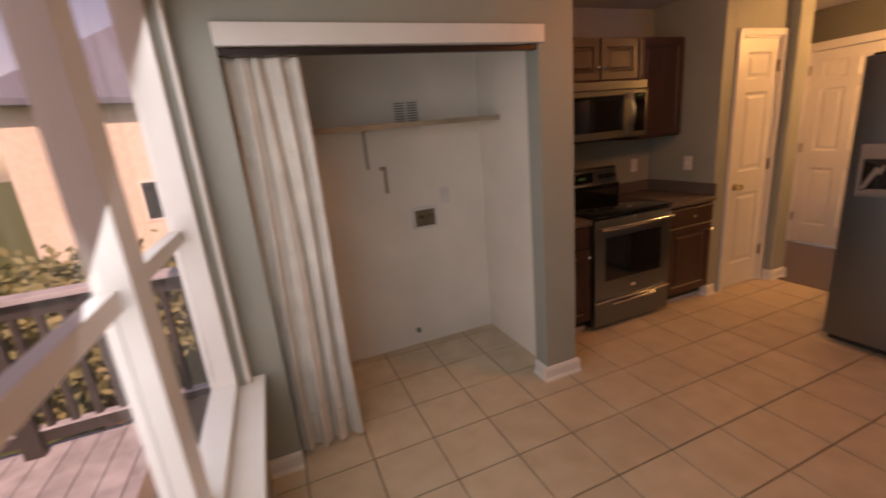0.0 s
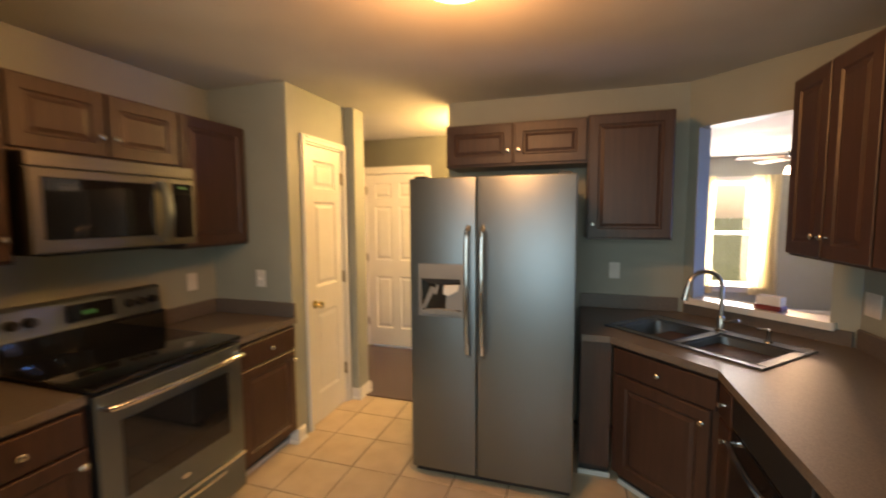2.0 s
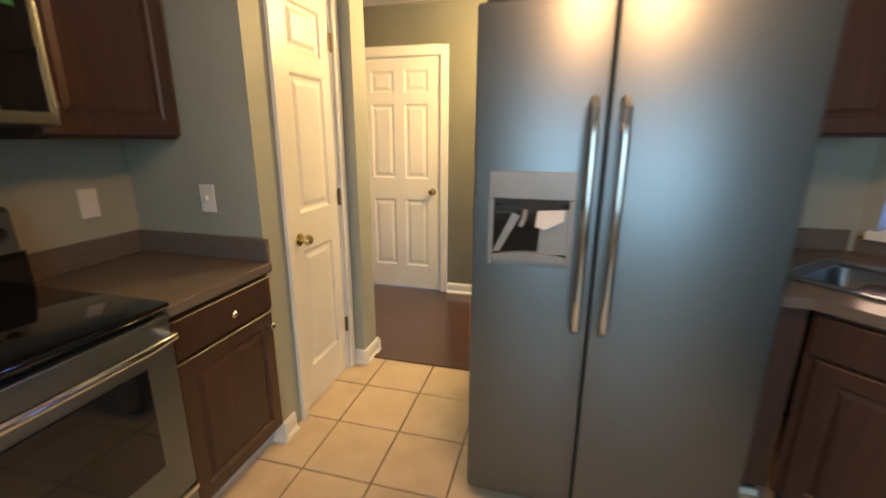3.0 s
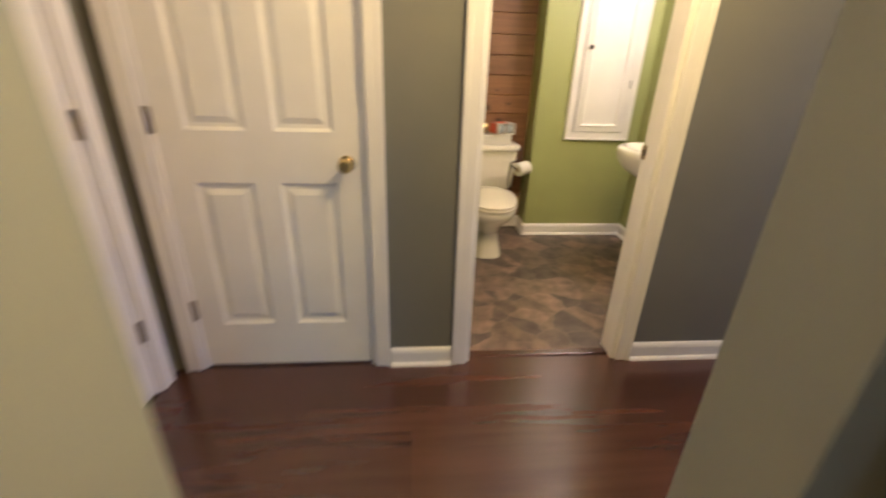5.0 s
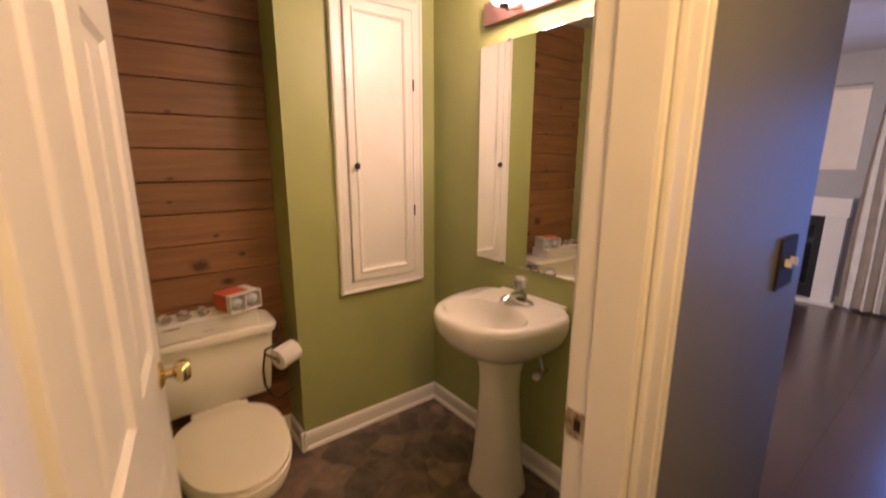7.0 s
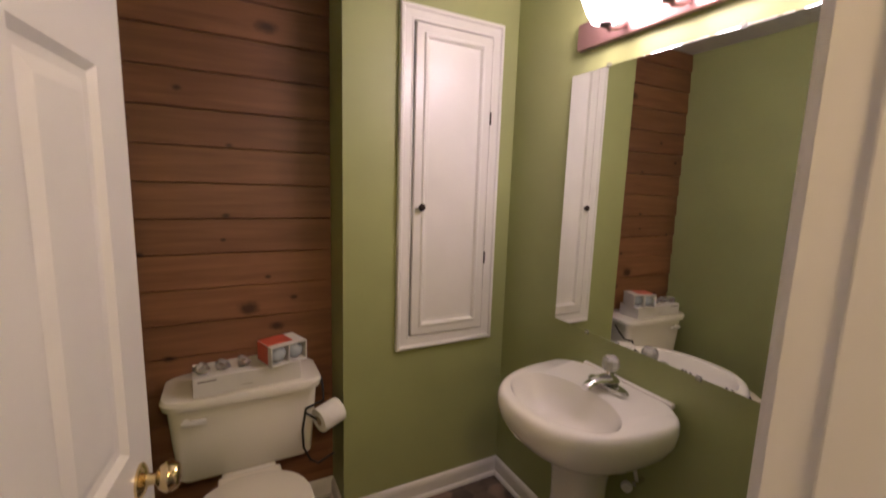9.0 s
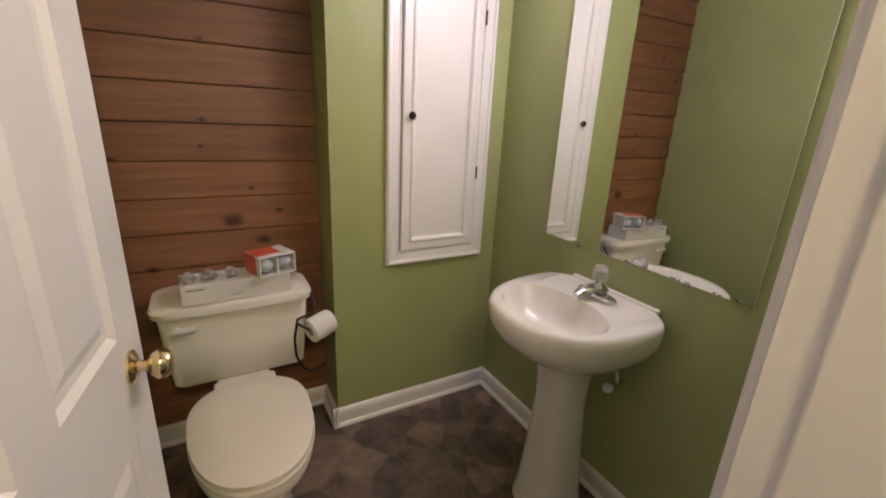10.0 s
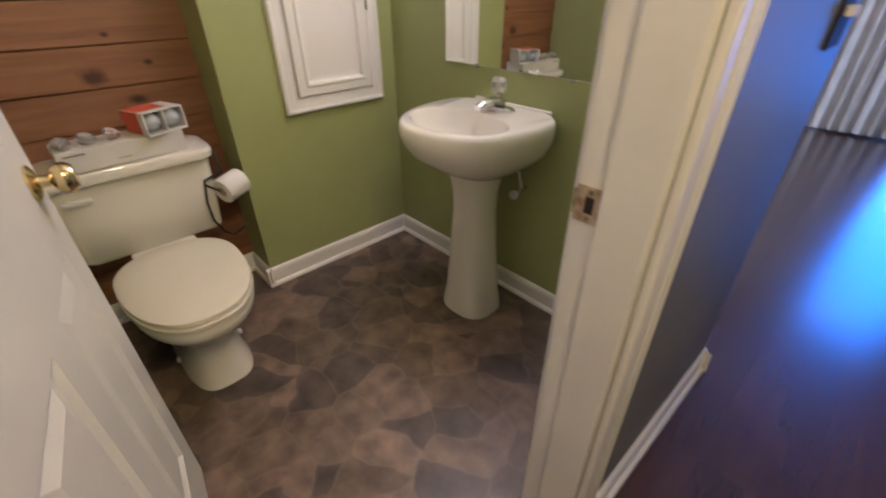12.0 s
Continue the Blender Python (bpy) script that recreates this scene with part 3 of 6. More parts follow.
def panel_door(name, label, m, w, h, knob_x, hinge_x, hinge_y=-0.003, knob_z=0.945, columns=2):
    """A six-panel or, with one column, three-panel door: local x across, its front at y = 0, 35 mm thick."""
    ob = thing(name, label, "door", kind="structure")
    ob.matrix_basis = m
    st, mid = (0.105, 0.095) if columns == 2 else (0.090, 0.0)
    zs = [(0.225, 0.848), (1.038, 1.67), (1.765, h - 0.10)]
    bm = bmesh.new()
    box(bm, 0, st, 0, 0.035, 0.012, h)
    box(bm, w - st, w, 0, 0.035, 0.012, h)
    cur = 0.012
    for a, b in zs + [(h, h)]:
        box(bm, st, w - st, 0, 0.035, cur, a)
        cur = b
    for a, b in zs if columns == 2 else ():
        box(bm, (w - mid) / 2, (w + mid) / 2, 0, 0.035, a, b)
    bmesh.ops.remove_doubles(bm, verts=bm.verts, dist=1e-5)
    part("door_slab", bm, white_paint, ob)
    for x0, x1 in ((st, (w - mid) / 2), ((w + mid) / 2, w - st)) if columns == 2 else ((st, w - st),):
        for a, b in zs:
            bm = bmesh.new()
            for s in (0, 1):
                f = (lambda y: y if s == 0 else 0.035 - y)
                rings = []
                for inset, y in ((0.0, 0.0005), (0.012, 0.009), (0.026, 0.010), (0.048, 0.003)):
                    rings.append([Vector((x, f(y), z)) for x, z in ((x0 + inset, a + inset), (x1 - inset, a + inset), (x1 - inset, b - inset), (x0 + inset, b - inset))])
                rs = [[bm.verts.new(p) for p in r] for r in rings]
                for p, q in zip(rs, rs[1:]):
                    for i in range(4):
                        bm.faces.new((p[i], p[(i + 1) % 4], q[(i + 1) % 4], q[i]))
                bm.faces.new(rs[-1])
            bmesh.ops.recalc_face_normals(bm, faces=bm.faces)
            part("door_panel", bm, white_paint, ob)
    knob_set(ob, knob_x, knob_z, 0.0)
    for z in (0.30, 1.07, 1.86):
        bm = boxes((hinge_x - 0.016, hinge_x + 0.016, hinge_y - 0.002, hinge_y + 0.002, z - 0.045, z + 0.045), bevel=0.001)
        cyl(bm, (hinge_x, hinge_y - 0.005, z - 0.047), (hinge_x, hinge_y - 0.005, z + 0.047), 0.006, n=10)
        part("hinge", bm, hinge_metal, ob, "tarnished bronze hinge")
    return ob


def axis_m(x, y, turn):
    return pose(x, y, 0, 0, 0, turn)


opening_trim("door_frame_pantry", axis_m(4.405, 3.155, 0), 0.492, 2.09, 0.11, both=False, casing=0.045)
panel_door("door_1", "closed narrow white three-panel pantry door with a brass knob", axis_m(4.422, 3.163, 0), 0.458, 2.07, 0.063, 0.462, -0.006, knob_z=0.915, columns=1)
opening_trim("door_frame_hall", axis_m(XH, 3.72, -90), 0.765, 2.06, 0.12, both=False)
panel_door("door_2", "closed white six-panel hall door with a brass knob", axis_m(XH + 0.012, 3.702, -90), 0.729, 2.04, 0.665, -0.006, -0.006, knob_z=0.925)
opening_trim("door_frame_hall_end", axis_m(5.50, 3.83, 0), 0.72, 2.05, 0.12, both=False)
panel_door("door_3", "closed white six-panel door at the hall end", axis_m(5.518, 3.842, 0), 0.684, 2.03, 0.065, 0.688, -0.006)
trim_b = opening_trim("door_frame_bathroom", axis_m(XH, 2.55, -90), 0.73, 2.06, 0.12)
panel_door("door_4", "open white six-panel bathroom door with a brass knob", Matrix.Translation((6.485, 2.525, 0)) @ pose(0, 0, 0, 0, 0, -7.6), 0.735, 2.04, 0.665, -0.004, 0.016, knob_z=0.965)
bm = boxes((6.428, 6.4705, 1.8365, 1.8385, 0.938, 0.996), bevel=0.0006)
cyl(bm, (6.4715, 1.8345, 0.948), (6.4715, 1.8345, 0.986), 0.005, n=12)
part("strike_plate", bm, worn_brass, trim_b, "worn brass strike plate")
part("strike_hole", boxes((6.440, 6.454, 1.8384, 1.8392, 0.954, 0.980)), dark_metal, trim_b, "dark latch hole in the strike plate")
for z in (0.946, 0.988):
    bm = cyl(bmesh.new(), (6.447, 1.8384, z), (6.447, 1.8396, z), 0.004, n=10)
    part("screw", bm, hinge_metal, trim_b)
for z in (0.30, 1.07, 1.86):
    part("hinge_leaf", boxes((6.435, 6.468, 2.5315, 2.534, z - 0.045, z + 0.045), bevel=0.0006), hinge_metal, trim_b, "tarnished bronze hinge leaf")
solid("threshold", boxes((6.385, 6.425, 1.836, 2.534, 0.001, 0.008), bevel=0.003), wood_floor, "dark wooden strip between hall and bathroom floors", "threshold", kind="structure")
solid("threshold_tile", boxes((5.035, 5.085, 2.30, 3.08, 0.001, 0.009), bevel=0.003), wood_floor, "dark wooden strip where tiles meet planks", "threshold", kind="structure")


# ---- kitchen cabinets and appliances ----
def cab_front(name, x0, x1, z0, z1, parent, drawer=False, knob=None, y=0.0):
    """A raised-panel door or drawer front, its face towards -y."""
    fr = 0.035 if drawer else 0.058
    bm = bmesh.new()
    t = 0.02
    rings = []
    for inset, d in ((0.0, t), (0.0, 0.004), (0.004, 0.0), (fr, 0.0), (fr + 0.008, 0.008), (fr + 0.016, 0.008), (fr + 0.034, 0.001)):
        rings.append([Vector((x, y - t + d, z)) for x, z in ((x0 + inset, z0 + inset), (x1 - inset, z0 + inset), (x1 - inset, z1 - inset), (x0 + inset, z1 - inset))])
    if drawer:
        rings = rings[:3]
    rs = [[bm.verts.new(p) for p in r] for r in rings]
    for p, q in zip(rs, rs[1:]):
        for i in range(4):
            bm.faces.new((p[i], p[(i + 1) % 4], q[(i + 1) % 4], q[i]))
    bm.faces.new(rs[-1])
    bm.faces.new(list(reversed(rs[0])))
    bmesh.ops.recalc_face_normals(bm, faces=bm.faces)
    d = part(name, bm, cabinet_wood, parent)
    if knob:
        bm = lathe(bmesh.new(), [(0.001, 0), (0.008, 0), (0.006, 0.012), (0.013, 0.018), (0.014, 0.024), (0.009, 0.029), (0.001, 0.030)], 16,
                   m=pose(knob[0], y - t, knob[1], 90, 0, 0))
        part("knob", bm, nickel, d, "small brushed nickel knob", smooth=True)
    return d


def cabinet(label, m, w, depth, z0, z1, doors, drawer=0.0, toe=0.0, group="kitchen cabinets"):
    """A cabinet unit: local x across, front at y = 0. doors: (x0, x1, knob side)."""
    ob = thing("cabinet", label, "cabinet", group=group)
    ob.matrix_basis = m
    part("body", boxes((0, w, 0.0, depth, z0 + toe, z1)), cabinet_wood, ob)
    if toe:
        part("toe_kick", boxes((0.0, w, 0.07, depth, z0, z0 + toe)), black_plastic, ob)
        part("shoe_moulding", boxes((0.0, w, 0.055, 0.07, 0.0, 0.03), bevel=0.005), white_paint, ob, "white painted shoe moulding")
    top = z1 - 0.008
    if drawer:
        cab_front("drawer_front", 0.012, w - 0.012, top - drawer, top - 0.012, ob, True, (w / 2, top - drawer / 2 - 0.006))
        top -= drawer + 0.012
    for x0, x1, side in doors:
        kz = z0 + toe + 0.10 if not toe else top - 0.06
        kx = x0 + 0.035 if side == "l" else x1 - 0.035
        cab_front("cabinet_door", x0 + 0.006, x1 - 0.006, z0 + toe + 0.012, top, ob, False, (kx, kz))
    return ob


CT = 0.885
cabinet("dark brown base cabinet beside the range", axis_m(3.705, 3.15, 0), 0.505, 0.645, 0, CT - 0.04, [(0, 0.49, "r")], 0.15, 0.10)
cabinet("narrow dark brown base cabinet beside the range", axis_m(2.505, 3.15, 0), 0.43, 0.645, 0, CT - 0.04, [(0, 0.43, "r")], 0.15, 0.10)
cabinet("dark brown wall cabinet beside the microwave", axis_m(3.705, 3.495, 0), 0.495, 0.30, 1.38, 2.155, [(0, 0.495, "l")])
cabinet("dark brown wall cabinet over the counter", axis_m(2.505, 3.495, 0), 0.43, 0.30, 1.38, 2.155, [(0, 0.43, "r")])
cabinet("low dark brown wall cabinet over the microwave", axis_m(2.938, 3.495, 0), 0.765, 0.30, 1.84, 2.155, [(0, 0.383, "r"), (0.383, 0.765, "l")])
cabinet("low dark brown wall cabinet over the refrigerator", axis_m(4.77, 2.228, -90), 0.955, 0.325, 1.90, 2.19, [(0, 0.478, "r"), (0.478, 0.955, "l")])
cabinet("tall dark brown wall cabinet near the sink", axis_m(4.77, 1.271, -90), 0.505, 0.325, 1.40, 2.20, [(0, 0.505, "l")])
cabinet("dark brown wall cabinet over the peninsula counter", axis_m(4.265, 0.36, 180), 0.62, 0.385, 1.365, 2.18, [(0, 0.31, "r"), (0.31, 0.62, "l")])
cabinet("dark brown wall cabinet over the peninsula counter", axis_m(3.643, 0.36, 180), 0.62, 0.385, 1.365, 2.18, [(0, 0.31, "r"), (0.31, 0.62, "l")])
# sink base on the diagonal
SB = axis_m(4.345, 1.12, 225)
cabinet("dark brown diagonal sink base cabinet", SB, 0.58, 0.50, 0, CT - 0.04, [(0.03, 0.55, "r")], 0.15, 0.10)
fp = thing("filler_panel", "dark brown panel between refrigerator and sink cabinet", "panel", at=(4.36, 1.30, 0), turn=-90)
part("panel", boxes((0.0, 0.17, 0.0, 0.7, 0.10, CT - 0.042), bevel=0.002), cabinet_wood, fp)
part("toe_kick", boxes((0.0, 0.17, 0.07, 0.7, 0.0, 0.10)), black_plastic, fp)
part("shoe_moulding", boxes((0.0, 0.18, 0.055, 0.07, 0.0, 0.03), bevel=0.005), white_paint, fp, "white painted shoe moulding")
cabinet("dark brown corner base cabinet beside the dishwasher", axis_m(3.93, 0.705, 180), 0.17, 0.73, 0, CT - 0.04, [(0.015, 0.155, "r")], 0.15, 0.10)
cabinet("dark brown base cabinet at the peninsula end", axis_m(3.145, 0.705, 180), 0.47, 0.73, 0, CT - 0.04, [(0, 0.47, "r")], 0.15, 0.10)


def dishwasher():
    ob = thing("dishwasher", "black dishwasher with a chrome bar handle under the counter", "dishwasher", at=(3.755, 0.705, 0), turn=180)
    part("body", boxes((0.002, 0.6, 0.0, 0.6, 0.10, CT - 0.045)), black_plastic, ob)
    part("toe_kick", boxes((0.002, 0.6, 0.05, 0.6, 0.0, 0.098)), black_plastic, ob)
    part("door", boxes((0.008, 0.594, -0.022, 0.0, 0.12, 0.70), bevel=0.006), black_glass, ob)
    part("control_panel", boxes((0.008, 0.594, -0.022, 0.0, 0.708, 0.835), bevel=0.006), black_plastic, ob)
    bm = tube(bmesh.new(), [(0.06, -0.02, 0.67), (0.07, -0.052, 0.67), (0.2, -0.064, 0.67), (0.3, -0.068, 0.67), (0.4, -0.064, 0.67), (0.53, -0.052, 0.67), (0.54, -0.02, 0.67)], 0.012)
    part("handle", bm, chrome, ob, "chrome bar handle", smooth=True)


dishwasher()


def slab_with_hole(outline, hole, z0, z1):
    bm = bmesh.new()
    es = []
    for loop in (outline, hole):
        vs = [bm.verts.new((x, y, z1)) for x, y in loop]
        es += [bm.edges.new((vs[i], vs[(i + 1) % len(vs)])) for i in range(len(vs))]
    r = bmesh.ops.triangle_fill(bm, use_beauty=True, edges=es)
    fs = [f for f in r["geom"] if isinstance(f, bmesh.types.BMFace)]
    ex = bmesh.ops.extrude_face_region(bm, geom=fs)
    for v in ex["geom"]:
        if isinstance(v, bmesh.types.BMVert):
            v.co.z = z0
    bmesh.ops.recalc_face_normals(bm, faces=bm.faces)
    return bm


def dg(x, y):
    """A place on the counter in the sink cabinet's own axes."""
    p = SB @ Vector((x, y, 0))
    return (p.x, p.y)


hole = [dg(-0.145, 0.145), dg(0.645, 0.145), dg(0.645, 0.555), dg(-0.145, 0.555)]
outl = [(5.095, 1.30), (4.32, 1.30), (4.32, 1.145), (3.91, 0.735), (2.66, 0.735), (2.66, -0.025), (4.45, -0.025), (5.095, 0.62)]
ctop = thing("countertop", "grey-brown speckled laminate countertop round the sink", "countertop")
part("worktop", slab_with_hole(outl, hole, CT - 0.038, CT), counter_mat, ctop)
part("backsplash", boxes((5.078, 5.098, 0.65, 1.30, CT, CT + 0.10), bevel=0.004), counter_mat, ctop)
part("backsplash", boxes((0.02, DL - 0.02, -0.022, -0.002, CT, 0.958), bevel=0.003, m=DG), counter_mat, ctop)
part("backsplash", boxes((2.66, 4.43, -0.028, -0.008, CT, CT + 0.10), bevel=0.004), counter_mat, ctop)
ct2 = thing("countertop", "grey-brown speckled laminate countertop beside the range", "countertop")
part("worktop", boxes((3.705, 4.212, 3.12, 3.797, CT - 0.038, CT), bevel=0.006), counter_mat, ct2)
part("backsplash", boxes((3.705, 4.193, 3.777, 3.797, CT + 0.001, CT + 0.10), bevel=0.004), counter_mat, ct2)
part("backsplash", boxes((4.193, 4.212, 3.125, 3.797, CT + 0.001, CT + 0.10), bevel=0.004), counter_mat, ct2)
ct3 = thing("countertop", "narrow grey-brown laminate countertop beside the range", "countertop")
part("worktop", boxes((2.505, 2.932, 3.12, 3.797, CT - 0.038, CT), bevel=0.006), counter_mat, ct3)
part("backsplash", boxes((2.505, 2.932, 3.777, 3.797, CT + 0.001, CT + 0.10), bevel=0.004), counter_mat, ct3)


def basin(bm, x0, x1, y0, y1, z, depth, m):
    rings = []
    for inset, dz in ((0.0, 0.0), (0.012, -0.012), (0.02, -depth + 0.04), (0.05, -depth)):
        ring, r = [], 0.05
        for cx, cy, a0 in ((x1 - inset - r, y1 - inset - r, 0), (x0 + inset + r, y1 - inset - r, 90), (x0 + inset + r, y0 + inset + r, 180), (x1 - inset - r, y0 + inset + r, 270)):
            for k in range(5):
                a = radians(a0 + k * 22.5)
                ring.append(m @ Vector((cx + r * math.cos(a), cy + r * math.sin(a), z + dz)))
        rings.append([bm.verts.new(p) for p in ring])
    n = len(rings[0])
    for a, b in zip(rings, rings[1:]):
        for i in range(n):
            bm.faces.new((a[i], a[(i + 1) % n], b[(i + 1) % n], b[i]))
    bm.faces.new(rings[-1])
    return bm


def kitchen_sink():
    ob = thing("kitchen_sink", "double-bowl stainless steel sink set into the countertop", "sink")
    z = CT + 0.006
    for x0, x1 in ((-0.135, 0.235), (0.265, 0.635)):
        part("bowl", basin(bmesh.new(), x0, x1, 0.155, 0.545, z, 0.18, SB), steel, ob, smooth=True)
        bm = lathe(bmesh.new(), [(0.001, 0.003), (0.03, 0.003), (0.042, 0.004), (0.045, 0.0)], 20, at=SB @ Vector(((x0 + x1) / 2, 0.35, z - 0.18)))
        part("drain", bm, chrome, ob, smooth=True)
    bm = boxes((-0.175, 0.675, 0.12, 0.166, CT + 0.001, z), (-0.175, 0.675, 0.534, 0.62, CT + 0.001, z), (-0.175, -0.124, 0.166, 0.534, CT + 0.001, z),
               (0.624, 0.675, 0.166, 0.534, CT + 0.001, z), (0.224, 0.276, 0.166, 0.534, CT + 0.001, z), bevel=0.0025, m=SB)
    part("rim", bm, steel, ob)
    fc = thing("kitchen_faucet", "brushed nickel gooseneck kitchen faucet with side lever", "faucet")
    b = SB @ Vector((0.245, 0.58, z))
    pts = [b + Vector((0, 0, 0.0)), b + Vector((0, 0, 0.17)), b + Vector((0, 0, 0.25))]
    d = (SB.to_3x3() @ Vector((-0.5, -0.85, 0))).normalized()
    for k in range(1, 13):
        a = radians(k * 14)
        pts.append(b + Vector((0, 0, 0.25)) + d * 0.095 * (1 - math.cos(a)) + Vector((0, 0, 0.095 * math.sin(a))))
    part("spout", tube(bmesh.new(), pts, 0.0125, 14), nickel, fc, smooth=True)
    e = pts[-1]
    part("spray_head", cyl(bmesh.new(), e, e + Vector((0, 0, -0.09)) + d * 0.02, 0.015, 0.019), nickel, fc, smooth=True)
    part("base", lathe(bmesh.new(), [(0.03, 0), (0.03, 0.006), (0.02, 0.014), (0.02, 0.08), (0.014, 0.09)], 20, at=b), nickel, fc, smooth=True)
    s = (SB.to_3x3() @ Vector((1, -0.1, 0))).normalized()
    part("lever", tube(bmesh.new(), [b + Vector((0, 0, 0.055)), b + Vector((0, 0, 0.06)) + s * 0.035, b + Vector((0, 0, 0.085)) + s * 0.10], 0.008), nickel, fc, smooth=True)
    q = SB @ Vector((0.485, 0.58, z))
    sp = thing("soap_dispenser", "small brushed nickel soap pump beside the sink", "soap dispenser")
    part("body", lathe(bmesh.new(), [(0.022, 0), (0.02, 0.006), (0.012, 0.012), (0.011, 0.055), (0.013, 0.06), (0.011, 0.07)], 16, at=q), nickel, sp, smooth=True)
    part("nozzle", tube(bmesh.new(), [q + Vector((0, 0, 0.064)), q + Vector((0, 0, 0.07)) + d * 0.06], 0.006), nickel, sp, smooth=True)


kitchen_sink()


def fridge():
    W, D, HT = 0.925, 0.86, 1.775
    ob = thing("refrigerator", "stainless steel side-by-side refrigerator with ice dispenser", "refrigerator", at=(4.11, 2.255, 0), turn=-90)
    part("body", boxes((0.006, W - 0.006, 0.075, D, 0.05, HT - 0.02), bevel=0.008), fridge_side, ob, "dark grey painted steel sides")
    part("toe_grille", boxes((0.012, W - 0.012, 0.05, 0.10, 0.012, 0.055), bevel=0.004), black_plastic, ob)
    split = 0.395
    fd = part("freezer_door", boxes((0.002, split - 0.003, 0.0, 0.07, 0.06, HT), bevel=0.012), steel, ob, smooth=True)
    rd = part("fridge_door", boxes((split + 0.003, W - 0.002, 0.0, 0.07, 0.06, HT), bevel=0.012), steel, ob, smooth=True)
    for x, p in ((split - 0.042, fd), (split + 0.042, rd)):
        bm = tube(bmesh.new(), [(x, 0.002, 1.50), (x, -0.045, 1.47), (x, -0.06, 1.36), (x, -0.062, 1.15), (x, -0.06, 0.95), (x, -0.045, 0.80), (x, 0.002, 0.77)], 0.0145, 14)
        part("handle", bm, chrome, p, "curved chrome bar handle", smooth=True)
    x0, x1, z0, z1 = 0.055, 0.325, 0.985, 1.29
    part("dispenser_frame", boxes((x0, x1, -0.010, 0.004, 1.205, z1), (x0, x0 + 0.018, -0.010, 0.004, z0, 1.205), (x1 - 0.018, x1, -0.010, 0.004, z0, 1.205), (x0 + 0.018, x1 - 0.018, -0.010, 0.004, z0, z0 + 0.02), bevel=0.003), dispenser_grey, fd, "grey plastic dispenser surround")
    upright = pose(0, 0, 0, 90, 0, 0)

    def plate_xz(name, outline, y0, y1, material, label=""):
        bm = prism(bmesh.new(), outline, -y1, -y0)
        bm.transform(upright)
        return part(name, bm, material, fd, label)

    a0, a1, zt = x0 + 0.018, x1 - 0.018, 1.205
    part("dispenser_recess", boxes((a0, a1, -0.003, -0.001, z0 + 0.02, zt)), black_glass, fd)
    plate_xz("arch", [(a0, zt)] + [(a0 + (a1 - a0) * k / 12, zt - 0.010 - 0.022 * (1 - (k / 6 - 1) ** 2)) for k in range(13)] + [(a1, zt)], -0.0095, -0.003, fire_dark, "dark curved top of the dispenser recess")
    plate_xz("cheek", [(a0, z0 + 0.045), (a0 + 0.022, z0 + 0.045), (a0 + 0.085, zt - 0.055), (a0 + 0.06, zt - 0.045)], -0.008, -0.003, dispenser_grey)
    plate_xz("cheek", [(a1 - 0.085, zt - 0.10), (a1 - 0.075, zt - 0.035), (a1, zt - 0.03), (a1, z0 + 0.045), (a1 - 0.09, z0 + 0.045)], -0.006, -0.003, dispenser_grey)
    # added white plate: the bright reflection at the right of the recess, in colour
    plate_xz("reflection_plate", [(a1 - 0.10, zt - 0.085), (a1 - 0.095, zt - 0.035), (a1 - 0.01, zt - 0.03), (a1 - 0.015, zt - 0.065), (a1 - 0.07, zt - 0.095)], -0.016, -0.006, plastic_white, "white plate standing in for a bright reflection in the dispenser")
    part("ice_chute", tube(bmesh.new(), [(a0 + 0.10, -0.008, zt - 0.035), (a0 + 0.098, -0.02, zt - 0.06), (a0 + 0.088, -0.022, zt - 0.085)], 0.009), dispenser_grey, fd, smooth=True)
    plate_xz("drip_tray", [(a0, z0 + 0.02)] + [(a0 + (a1 - a0) * k / 12, z0 + 0.036 + 0.014 * (1 - (k / 6 - 1) ** 2)) for k in range(13)] + [(a1, z0 + 0.02)], -0.022, -0.003, dispenser_grey, "grey drip tray")
    for x in (0.03, W - 0.10):
        part("hinge_cover", boxes((x, x + 0.07, 0.01, 0.14, HT - 0.02, HT + 0.012), bevel=0.005), black_plastic, ob)


fridge()


